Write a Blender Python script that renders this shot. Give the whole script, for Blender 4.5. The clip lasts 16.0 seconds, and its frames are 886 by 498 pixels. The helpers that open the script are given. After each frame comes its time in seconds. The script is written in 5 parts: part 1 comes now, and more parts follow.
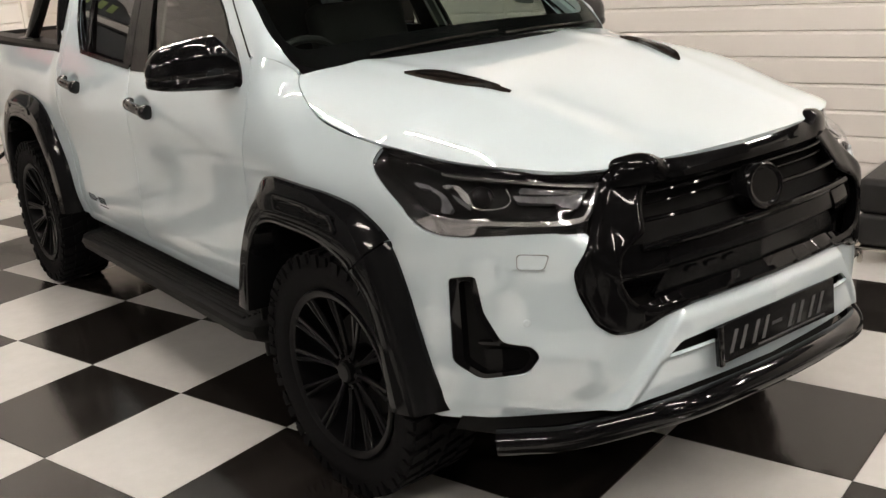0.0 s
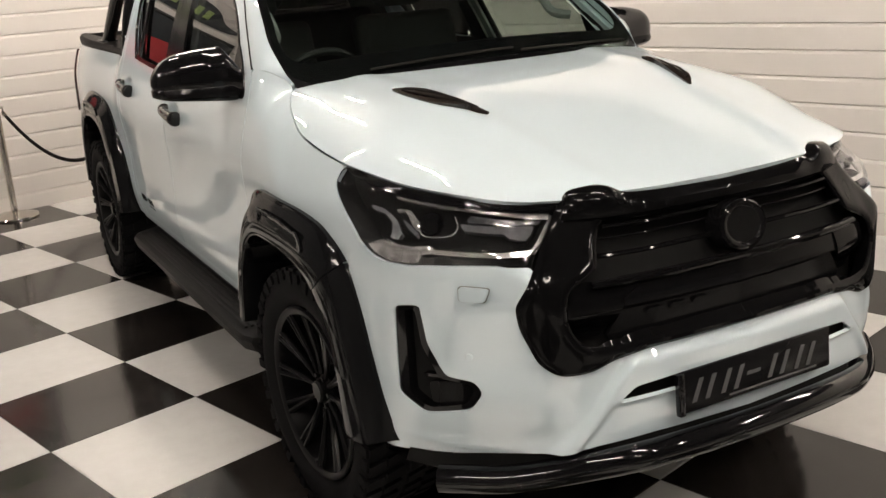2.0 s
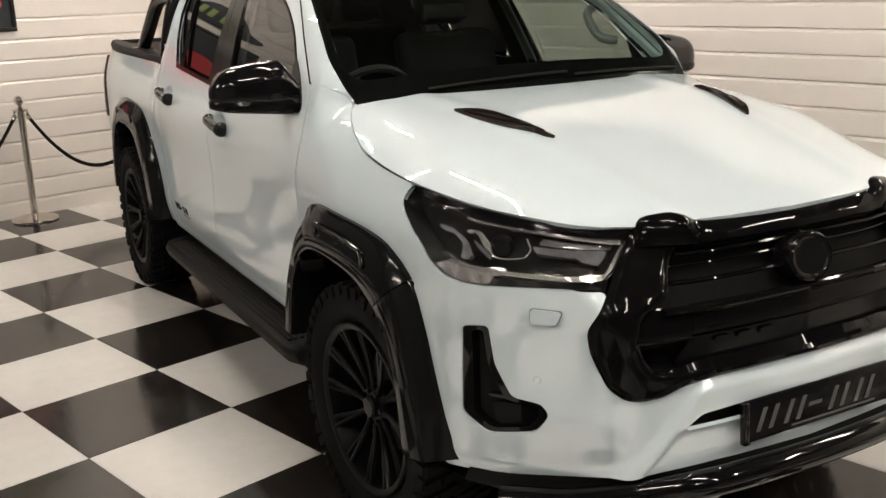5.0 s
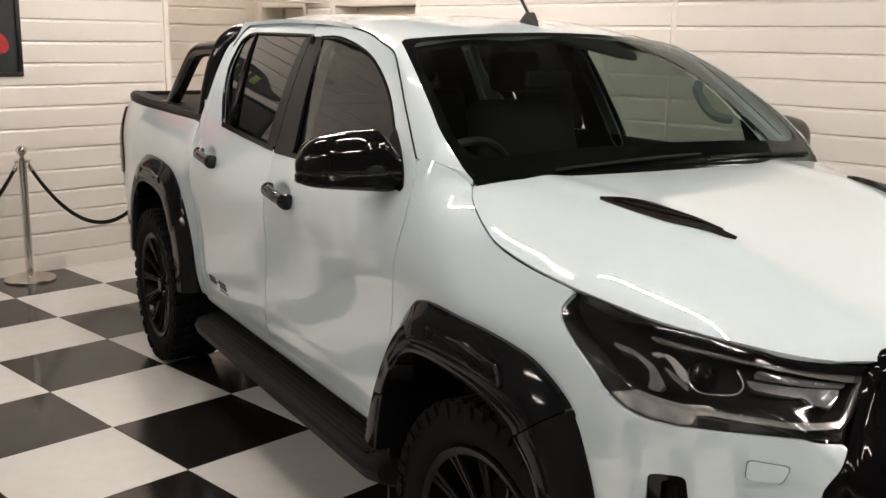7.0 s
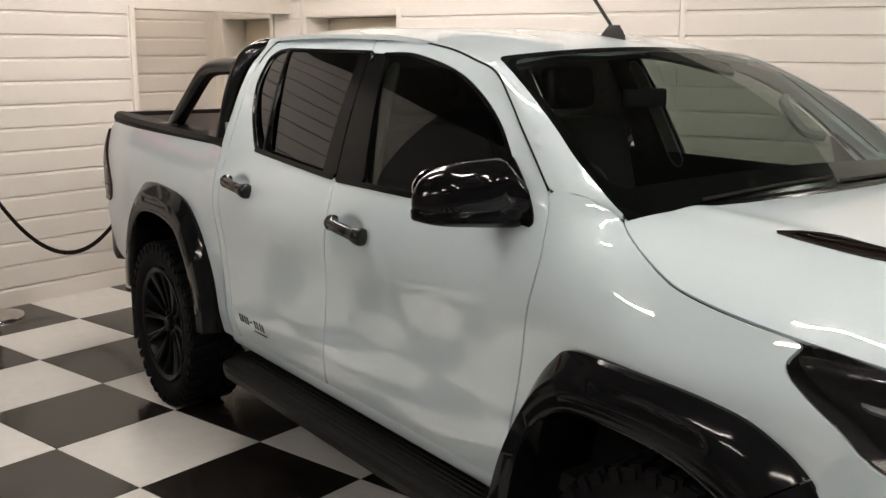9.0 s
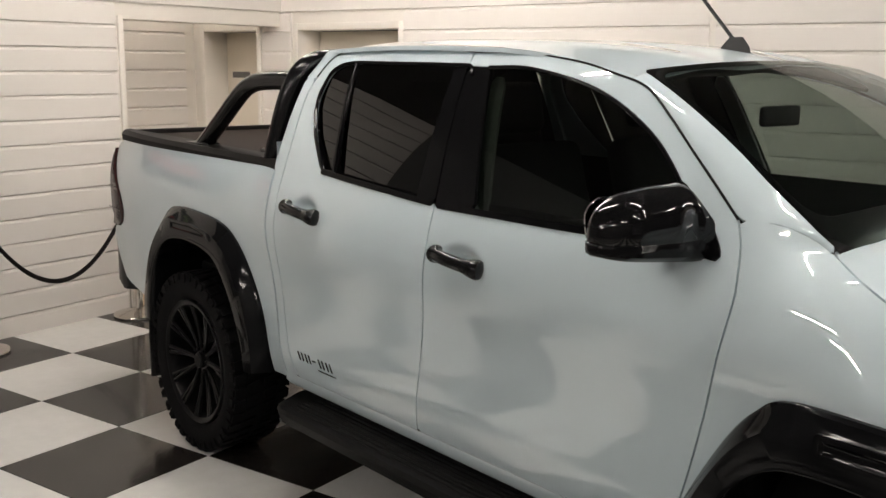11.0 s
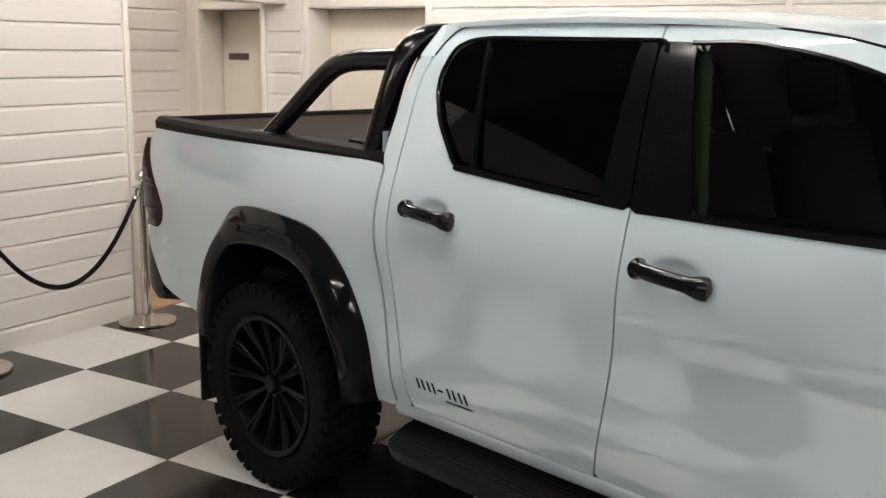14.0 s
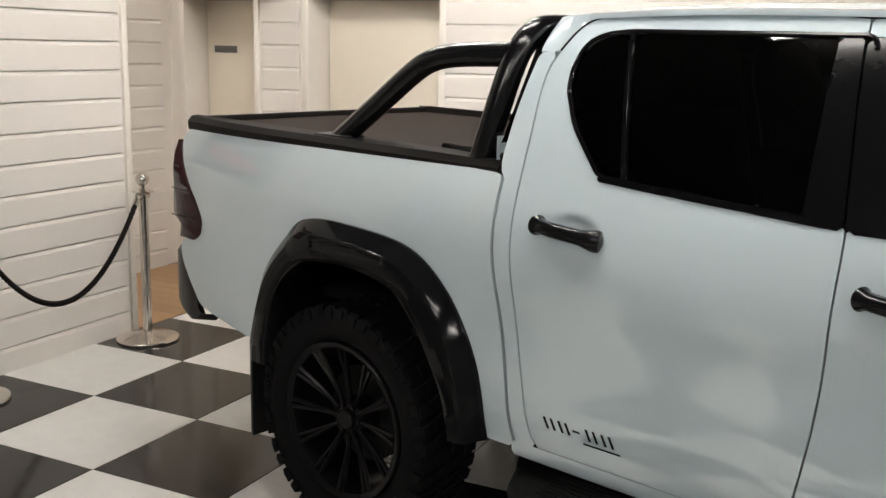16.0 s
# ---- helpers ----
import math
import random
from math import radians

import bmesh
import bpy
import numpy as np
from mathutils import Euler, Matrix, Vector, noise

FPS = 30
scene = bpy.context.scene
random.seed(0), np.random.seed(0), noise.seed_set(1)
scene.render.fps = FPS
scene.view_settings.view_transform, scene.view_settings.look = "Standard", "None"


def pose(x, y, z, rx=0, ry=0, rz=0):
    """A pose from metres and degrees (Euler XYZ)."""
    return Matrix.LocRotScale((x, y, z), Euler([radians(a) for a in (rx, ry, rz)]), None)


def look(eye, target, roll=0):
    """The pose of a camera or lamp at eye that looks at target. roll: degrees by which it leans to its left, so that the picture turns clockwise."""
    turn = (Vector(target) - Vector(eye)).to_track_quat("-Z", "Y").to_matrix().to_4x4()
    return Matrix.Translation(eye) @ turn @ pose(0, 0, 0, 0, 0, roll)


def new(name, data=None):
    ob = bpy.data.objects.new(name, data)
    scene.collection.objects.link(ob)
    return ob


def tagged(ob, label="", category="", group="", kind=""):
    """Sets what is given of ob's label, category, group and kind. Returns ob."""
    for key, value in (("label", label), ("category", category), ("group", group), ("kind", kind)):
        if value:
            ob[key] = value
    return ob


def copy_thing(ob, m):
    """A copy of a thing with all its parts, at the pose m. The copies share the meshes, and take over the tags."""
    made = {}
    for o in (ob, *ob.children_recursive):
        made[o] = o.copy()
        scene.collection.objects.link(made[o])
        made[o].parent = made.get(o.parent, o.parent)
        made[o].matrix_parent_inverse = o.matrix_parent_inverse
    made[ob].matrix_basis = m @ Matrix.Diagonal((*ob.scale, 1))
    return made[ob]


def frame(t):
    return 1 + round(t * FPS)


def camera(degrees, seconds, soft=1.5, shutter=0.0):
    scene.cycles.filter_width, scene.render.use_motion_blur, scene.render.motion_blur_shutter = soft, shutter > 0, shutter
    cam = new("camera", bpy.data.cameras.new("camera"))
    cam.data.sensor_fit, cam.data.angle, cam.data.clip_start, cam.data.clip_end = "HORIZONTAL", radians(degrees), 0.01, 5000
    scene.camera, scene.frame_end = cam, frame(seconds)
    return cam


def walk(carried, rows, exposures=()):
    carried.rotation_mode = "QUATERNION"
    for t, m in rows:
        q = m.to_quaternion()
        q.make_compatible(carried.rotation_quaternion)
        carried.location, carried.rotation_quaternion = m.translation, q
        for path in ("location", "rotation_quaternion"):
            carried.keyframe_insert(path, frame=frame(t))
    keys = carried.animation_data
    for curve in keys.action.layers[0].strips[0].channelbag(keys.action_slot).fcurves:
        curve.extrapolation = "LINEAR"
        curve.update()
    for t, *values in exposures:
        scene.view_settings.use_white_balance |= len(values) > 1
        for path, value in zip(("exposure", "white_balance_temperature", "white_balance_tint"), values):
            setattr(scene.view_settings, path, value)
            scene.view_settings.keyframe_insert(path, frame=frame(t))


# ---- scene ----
cam = camera(47.7, 16.0)
PATH = [
    (0, (-2.19, -3.737, 1.62), (-0.695, -2.542, 1.041), -4.5),
    (0.5, (-2.111, -3.786, 1.609), (-0.615, -2.583, 1.047), -4.4),
    (1, (-1.973, -3.829, 1.605), (-0.529, -2.568, 1.035), -2.8),
    (1.5, (-1.873, -3.888, 1.606), (-0.486, -2.566, 1.034), -3.8),
    (2, (-1.801, -4.029, 1.618), (-0.486, -2.628, 1.066), -3.9),
    (2.5, (-1.744, -4.156, 1.615), (-0.454, -2.726, 1.074), -3.9),
    (3, (-1.71, -4.212, 1.614), (-0.448, -2.758, 1.072), -5.2),
    (5.3, (-1.958, -3.825, 1.645), (-0.604, -2.445, 1.131), -0.6),
    (5.5, (-1.949, -3.768, 1.637), (-0.59, -2.391, 1.129), 0.2),
    (6, (-1.9, -3.585, 1.639), (-0.55, -2.187, 1.168), 0.2),
    (6.5, (-1.873, -3.413, 1.651), (-0.524, -2.003, 1.209), 0.9),
    (7, (-1.916, -3.23, 1.651), (-0.514, -1.864, 1.239), 0.8),
    (7.5, (-2.01, -3.032, 1.658), (-0.551, -1.726, 1.247), 0.6),
    (8, (-2.069, -2.911, 1.664), (-0.597, -1.616, 1.266), 1.6),
    (8.5, (-2.068, -2.737, 1.652), (-0.589, -1.452, 1.249), 0.8),
    (9, (-2.067, -2.583, 1.671), (-0.545, -1.346, 1.276), 0.2),
    (9.2, (-2.081, -2.523, 1.668), (-0.538, -1.314, 1.272), 0.9),
    (11.3, (-2.161, -1.856, 1.657), (-0.544, -0.736, 1.293), 0.4),
    (11.5, (-2.143, -1.812, 1.662), (-0.537, -0.682, 1.280), 0.4),
    (12, (-2.111, -1.716, 1.658), (-0.502, -0.598, 1.252), -0.2),
    (12.5, (-2.114, -1.551, 1.665), (-0.468, -0.486, 1.268), -0.1),
    (13, (-2.159, -1.380, 1.660), (-0.471, -0.386, 1.253), 0.0),
    (13.5, (-2.157, -1.234, 1.655), (-0.476, -0.236, 1.231), 1.1),
    (14, (-2.082, -1.061, 1.619), (-0.395, -0.059, 1.231), 0.8),
    (14.5, (-2.04, -0.89, 1.61), (-0.329, 0.07, 1.22), 2.0),
    (15, (-2.05, -0.673, 1.616), (-0.29, 0.189, 1.217), 1.7),
    (15.5, (-2.074, -0.514, 1.618), (-0.299, 0.321, 1.229), 1.2),
    (16, (-2.021, -0.359, 1.608), (-0.263, 0.508, 1.212), 1.3),
]
EXPOSURES = [(0.0, 0.0, 6800, 14), (3.0, 0.04, 6950, 15), (5.5, -0.03, 6950, 14), (7.0, -0.08, 6850, 15), (9.0, -0.20, 6760, 14), (12.5, -0.26, 6500, 12), (13.5, -0.05, 6450, 12), (15.0, -0.07, 6400, 11), (16.0, -0.08, 6420, 11)]
walk(cam, [(t, look(eye, target, roll)) for t, eye, target, roll in PATH], EXPOSURES)

# ---- world and light ----
world = bpy.data.worlds.new("world")
scene.world = world
world.use_nodes = True
world.node_tree.nodes["Background"].inputs[0].default_value = (0.9, 0.93, 1.0, 1)
world.node_tree.nodes["Background"].inputs[1].default_value = 0.02
LAMP_POWER = 121.0


# ---- materials ----
def material(name, colour, rough=0.5, metal=0.0, coat=0.0, var=0.0, scale=8.0, bump=0.0, bscale=60.0, rvar=0.0,
             emit=0.0, spec=0.5, per_object=0.0):
    m = bpy.data.materials.new(name)
    m.use_nodes = True
    nt = m.node_tree
    b = nt.nodes["Principled BSDF"]
    b.inputs["Base Color"].default_value = (*colour, 1)
    b.inputs["Roughness"].default_value = rough
    b.inputs["Metallic"].default_value = metal
    b.inputs["Coat Weight"].default_value = coat
    b.inputs["Coat Roughness"].default_value = 0.006
    b.inputs["Coat IOR"].default_value = 2.25
    b.inputs["Specular IOR Level"].default_value = spec
    if emit:
        b.inputs["Emission Color"].default_value = (*colour, 1)
        b.inputs["Emission Strength"].default_value = emit
    tc = nt.nodes.new("ShaderNodeTexCoord")
    if var or rvar or per_object:
        n1 = nt.nodes.new("ShaderNodeTexNoise")
        n1.inputs["Scale"].default_value = scale
        n1.inputs["Detail"].default_value = 6
        n1.inputs["Roughness"].default_value = 0.65
        nt.links.new(tc.outputs["Object"], n1.inputs["Vector"])
        n2 = nt.nodes.new("ShaderNodeTexNoise")
        n2.inputs["Scale"].default_value = scale * 0.17
        n2.inputs["Detail"].default_value = 3
        nt.links.new(tc.outputs["Object"], n2.inputs["Vector"])
        add = nt.nodes.new("ShaderNodeMath")
        nt.links.new(n1.outputs["Fac"], add.inputs[0])
        nt.links.new(n2.outputs["Fac"], add.inputs[1])
        mr = nt.nodes.new("ShaderNodeMapRange")
        mr.inputs["From Min"].default_value, mr.inputs["From Max"].default_value = 0.6, 1.4
        mr.inputs["To Min"].default_value, mr.inputs["To Max"].default_value = 1 - var, 1 + var
        nt.links.new(add.outputs[0], mr.inputs["Value"])
        value = mr.outputs[0]
        if per_object:
            oi = nt.nodes.new("ShaderNodeObjectInfo")
            mo = nt.nodes.new("ShaderNodeMapRange")
            mo.inputs["To Min"].default_value, mo.inputs["To Max"].default_value = 1 - per_object, 1 + per_object
            nt.links.new(oi.outputs["Random"], mo.inputs["Value"])
            mu = nt.nodes.new("ShaderNodeMath")
            mu.operation = "MULTIPLY"
            nt.links.new(value, mu.inputs[0])
            nt.links.new(mo.outputs[0], mu.inputs[1])
            value = mu.outputs[0]
        sc = nt.nodes.new("ShaderNodeVectorMath")
        sc.operation = "SCALE"
        sc.inputs[0].default_value = colour
        nt.links.new(value, sc.inputs["Scale"])
        nt.links.new(sc.outputs[0], b.inputs["Base Color"])
        if rvar:
            rr = nt.nodes.new("ShaderNodeMapRange")
            rr.inputs["From Min"].default_value, rr.inputs["From Max"].default_value = 0.6, 1.4
            rr.inputs["To Min"].default_value, rr.inputs["To Max"].default_value = max(0.02, rough - rvar), rough + rvar
            nt.links.new(add.outputs[0], rr.inputs["Value"])
            nt.links.new(rr.outputs[0], b.inputs["Roughness"])
    if bump:
        nb = nt.nodes.new("ShaderNodeTexNoise")
        nb.inputs["Scale"].default_value = bscale
        nb.inputs["Detail"].default_value = 4
        nt.links.new(tc.outputs["Object"], nb.inputs["Vector"])
        bp = nt.nodes.new("ShaderNodeBump")
        bp.inputs["Strength"].default_value = bump
        bp.inputs["Distance"].default_value = 0.004
        nt.links.new(nb.outputs["Fac"], bp.inputs["Height"])
        nt.links.new(bp.outputs[0], b.inputs["Normal"])
    return m


def glass(name, tint, gloss=(1, 1, 1), ior=1.5):
    m = bpy.data.materials.new(name)
    m.use_nodes = True
    nt = m.node_tree
    nt.nodes.remove(nt.nodes["Principled BSDF"])
    out = nt.nodes["Material Output"]
    tr = nt.nodes.new("ShaderNodeBsdfTransparent")
    tr.inputs[0].default_value = (*tint, 1)
    gl = nt.nodes.new("ShaderNodeBsdfGlossy")
    gl.inputs["Color"].default_value = (*gloss, 1)
    gl.inputs["Roughness"].default_value = 0.015
    lw = nt.nodes.new("ShaderNodeLayerWeight")
    lw.inputs[0].default_value = 0.5
    pw = nt.nodes.new("ShaderNodeMath")
    pw.operation = "POWER"
    pw.inputs[1].default_value = 4.5
    fr = nt.nodes.new("ShaderNodeMapRange")
    fr.inputs["To Min"].default_value, fr.inputs["To Max"].default_value = ((ior - 1) / (ior + 1)) ** 2 * 1.25, 1.0
    nt.links.new(lw.outputs["Facing"], pw.inputs[0])
    nt.links.new(pw.outputs[0], fr.inputs["Value"])
    mix = nt.nodes.new("ShaderNodeMixShader")
    nt.links.new(fr.outputs[0], mix.inputs[0])
    nt.links.new(tr.outputs[0], mix.inputs[1])
    nt.links.new(gl.outputs[0], mix.inputs[2])
    nt.links.new(mix.outputs[0], out.inputs["Surface"])
    return m


PAINT = material("white_paint", (0.640, 0.752, 0.800), 0.4, coat=1.0, var=0.012, scale=3.0, spec=0.1)
GLOSS = material("gloss_black", (0.0045, 0.0045, 0.005), 0.05, var=0.1, scale=6, spec=0.36)
SATIN = material("satin_black", (0.010, 0.010, 0.0105), 0.42, spec=0.35, var=0.15, scale=20, bump=0.08, bscale=300)
TRIM = material("black_trim", (0.004, 0.004, 0.0045), 0.16, var=0.1, scale=15, spec=0.14)
RUBBER = material("tyre_rubber", (0.0055, 0.0055, 0.006), 0.75, spec=0.10, var=0.25, scale=25, bump=0.3, bscale=180)
DARK = material("dark_inside", (0.011, 0.011, 0.011), 0.85, spec=0.1, var=0.2, scale=10)
STEP = material("step_rubber", (0.007, 0.007, 0.007), 0.5, spec=0.16, var=0.2, scale=30, bump=0.2, bscale=250)
RIM = material("black_alloy", (0.0045, 0.0045, 0.005), 0.28, spec=0.13, var=0.1, scale=12)
CHROME = material("chrome", (0.75, 0.74, 0.72), 0.08, metal=1.0, var=0.04, scale=12)
STEEL = material("polished_steel", (0.66, 0.62, 0.57), 0.16, metal=1.0, var=0.06, scale=18)
LENS = glass("clear_lens", (0.93, 0.94, 0.95))
SCREEN = glass("green_tinted_screen", (0.74, 0.83, 0.78), (0.6, 0.62, 0.62))
FRONT_GLASS = glass("tinted_side_glass", (0.28, 0.31, 0.285))
DARK_GLASS = glass("privacy_glass", (0.010, 0.010, 0.010))
MIRRORED = material("lamp_reflector", (0.52, 0.50, 0.50), 0.2, metal=0.8, var=0.65, scale=45)
POWDER = material("powder_coat", (0.005, 0.005, 0.0056), 0.16, spec=0.36, var=0.15, scale=16, bump=0.06, bscale=400)
BLACK = material("moulded_black", (0.0035, 0.0035, 0.0038), 0.035, spec=0.11, var=0.1, scale=10)
STRIP = material("satin_chrome", (0.72, 0.71, 0.70), 0.16, metal=0.85, var=0.04, scale=30)
LED = material("light_guide", (0.085, 0.087, 0.092), 0.25, coat=0.2, var=0.4, scale=35)
SMOKED = material("smoked_red_lens", (0.036, 0.014, 0.014), 0.2, spec=0.15, var=0.15, scale=12)
CABIN = material("cabin_plastic", (0.011, 0.012, 0.012), 0.6, spec=0.25, var=0.15, scale=18, bump=0.15, bscale=220)
FABRIC = material("seat_fabric", (0.010, 0.0105, 0.0105), 0.85, var=0.25, scale=40, bump=0.3, bscale=400)
LINING = material("grey_lining", (0.028, 0.031, 0.030), 0.8, var=0.1, scale=25, bump=0.2, bscale=300)
RAIL = material("rail_plastic", (0.0085, 0.0075, 0.007), 0.6, spec=0.12, var=0.2, scale=18, bump=0.2, bscale=220)
COVER = material("tonneau_vinyl", (0.017, 0.0115, 0.009), 0.75, spec=0.12, var=0.2, scale=14, bump=0.25, bscale=160)
TILE_W = material("white_tile", (0.71, 0.705, 0.68), 0.15, var=0.07, scale=14, bump=0.03, bscale=90, rvar=0.07, per_object=0.03)
TILE_B = material("black_tile", (0.018, 0.0155, 0.014), 0.13, spec=0.38, var=0.55, scale=16, bump=0.04, bscale=90, rvar=0.08, per_object=0.2)
GROUT = material("grout", (0.10, 0.095, 0.09), 0.7, var=0.2, scale=20)
BOARD = material("white_board", (0.78, 0.742, 0.70), 0.34, var=0.02, scale=5, bump=0.03, bscale=40, per_object=0.012)
WALL = material("white_wall", (0.78, 0.74, 0.68), 0.55, var=0.025, scale=6, bump=0.05, bscale=80)
DOORM = material("cream_door", (0.74, 0.68, 0.58), 0.4, var=0.03, scale=4)
CEIL = material("dark_ceiling", (0.05, 0.048, 0.046), 0.7, var=0.1, scale=4)
FITTING = material("white_fitting", (0.78, 0.77, 0.75), 0.4, var=0.02, scale=8)
PLANK = material("lobby_planks", (0.40, 0.24, 0.12), 0.4, var=0.2, scale=11, bump=0.08, bscale=70, per_object=0.12)
SIGNM = material("grey_plate", (0.16, 0.155, 0.15), 0.35, metal=0.6, var=0.1, scale=30)
ROPE = material("black_rope", (0.009, 0.007, 0.0065), 0.8, spec=0.1, var=0.3, scale=60, bump=0.3, bscale=300)
LEATHER = material("black_leather", (0.016, 0.015, 0.015), 0.42, var=0.2, scale=22, bump=0.25, bscale=150)
# dimness of the far room as a grey, set for reflections in glass and gloss
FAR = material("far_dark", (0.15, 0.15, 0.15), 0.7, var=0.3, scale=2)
FRAME = material("black_frame", (0.012, 0.012, 0.012), 0.3, var=0.1, scale=20)
PRINT = material("dark_print", (0.022, 0.028, 0.032), 0.25, var=0.4, scale=5)
PRINT_RED = material("red_print", (0.42, 0.03, 0.035), 0.3, var=0.3, scale=10)
TUBE = material("lamp_tube", (1.0, 0.945, 0.87), 0.5, emit=LAMP_POWER)
GREEN = material("green_print", (0.35, 0.46, 0.16), 0.4, var=0.15, scale=20)
PLATE = material("plate_black", (0.0055, 0.0055, 0.006), 0.2, spec=0.1, var=0.15, scale=20)
VENT = material("bronze_black_vent", (0.014, 0.010, 0.008), 0.2, spec=0.35, var=0.15, scale=20)
GRIP_BLACK = material("handle_black", (0.0055, 0.0058, 0.0062), 0.12, spec=0.3, var=0.2, scale=20)
FLARE = material("arch_black", (0.006, 0.0062, 0.0068), 0.08, spec=0.15, var=0.15, scale=10)
PALE = material("pale_trim", (0.13, 0.145, 0.13), 0.6, var=0.1, scale=20)
GRIP = material("grey_grip", (0.15, 0.16, 0.155), 0.6, var=0.1, scale=20)
SILVER = material("silver_mark", (0.075, 0.075, 0.078), 0.5, metal=0.0, var=0.1, scale=40)


# ---- mesh helpers ----
def part(name, bm, mat, parent=None, label="", smooth=True, flat_angle=35):
    me = bpy.data.meshes.new(name)
    bmesh.ops.recalc_face_normals(bm, faces=bm.faces[:]) if smooth == "recalc" else None
    for f in bm.faces:
        f.smooth = bool(smooth)
    bm.to_mesh(me)
    bm.free()
    if smooth:
        me.set_sharp_from_angle(angle=radians(flat_angle))
    me.materials.append(mat)
    ob = new(name, me)
    if parent:
        ob.parent = parent
    if label:
        ob["label"] = label
    return ob


def empty(name, m):
    ob = new(name)
    ob.matrix_world = m
    return ob


def pchip(xs, ys, n=400, soft=0.0):
    """A dense, smooth, monotone table through points with rising xs, rounded over a width of soft."""
    xs, ys = np.array(xs, float), np.array(ys, float)
    h, d = np.diff(xs), np.diff(ys) / np.diff(xs)
    m = np.zeros(len(xs))
    m[0], m[-1] = d[0], d[-1]
    for i in range(1, len(xs) - 1):
        if d[i - 1] * d[i] > 0:
            w1, w2 = 2 * h[i] + h[i - 1], h[i] + 2 * h[i - 1]
            m[i] = (w1 + w2) / (w1 / d[i - 1] + w2 / d[i])
    gx = np.linspace(xs[0], xs[-1], n)
    i = np.clip(np.searchsorted(xs, gx) - 1, 0, len(h) - 1)
    t = (gx - xs[i]) / h[i]
    gy = ((1 + 2 * t) * (1 - t) ** 2 * ys[i] + t * (1 - t) ** 2 * h[i] * m[i]
          + t * t * (3 - 2 * t) * ys[i + 1] + t * t * (t - 1) * h[i] * m[i + 1])
    if soft:
        k = max(1, int(soft / (gx[1] - gx[0]) * 2.5))
        ker = np.exp(-0.5 * (np.arange(-k, k + 1) / (k / 2.5)) ** 2)
        pad = np.concatenate([gy[0] + (gy[1] - gy[0]) * np.arange(-k, 0), gy, gy[-1] + (gy[-1] - gy[-2]) * np.arange(1, k + 1)])
        gy = np.convolve(pad, ker / ker.sum(), "valid")
    return lambda x: np.interp(x, gx, gy)


def step01(a, b, t):
    t = np.clip((t - a) / (b - a), 0, 1)
    return t * t * (3 - 2 * t)


def spline(points, n=8, closed=False):
    """Catmull-Rom through points of any dimension."""
    p = [np.array(q, float) for q in points]
    k = len(p)
    out = []
    for i in range(k if closed else k - 1):
        a = p[(i - 1) % k] if closed or i > 0 else 2 * p[0] - p[1]
        b, c = p[i], p[(i + 1) % k]
        d = p[(i + 2) % k] if closed or i < k - 2 else 2 * p[-1] - p[-2]
        for j in range(n):
            t = j / n
            out.append(0.5 * (2 * b + (c - a) * t + (2 * a - 5 * b + 4 * c - d) * t * t + (3 * b - a - 3 * c + d) * t ** 3))
    if not closed:
        out.append(p[-1])
    return out


def rounded(poly, r=0.03, n=5):
    """The polygon with its corners rounded by about r."""
    out, k = [], len(poly)
    for i in range(k):
        a, b, c = (np.array(poly[j % k], float) for j in (i - 1, i, i + 1))
        la, lc = np.linalg.norm(a - b), np.linalg.norm(c - b)
        if min(la, lc) < 1e-6:
            continue
        q = min(r, la * 0.45, lc * 0.45)
        s, e = b + (a - b) / la * q, b + (c - b) / lc * q
        for j in range(n + 1):
            t = j / n
            out.append((1 - t) ** 2 * s + 2 * t * (1 - t) * b + t * t * e)
    return out


def distance(poly, pts):
    """Signed distance of points to a closed polygon, negative inside."""
    poly = np.array(poly, float)
    d2, inside = np.full(len(pts), 1e9), np.zeros(len(pts), bool)
    for a, b in zip(poly, np.roll(poly, -1, 0)):
        e = b - a
        t = np.clip(((pts - a) @ e) / max(e @ e, 1e-12), 0, 1)
        d2 = np.minimum(d2, ((pts - a - t[:, None] * e) ** 2).sum(1))
        cross = (a[1] > pts[:, 1]) != (b[1] > pts[:, 1])
        with np.errstate(divide="ignore", invalid="ignore"):
            xi = a[0] + (pts[:, 1] - a[1]) / (b[1] - a[1]) * e[0]
        inside ^= cross & (pts[:, 0] < xi)
    return np.where(inside, -1, 1) * np.sqrt(d2)


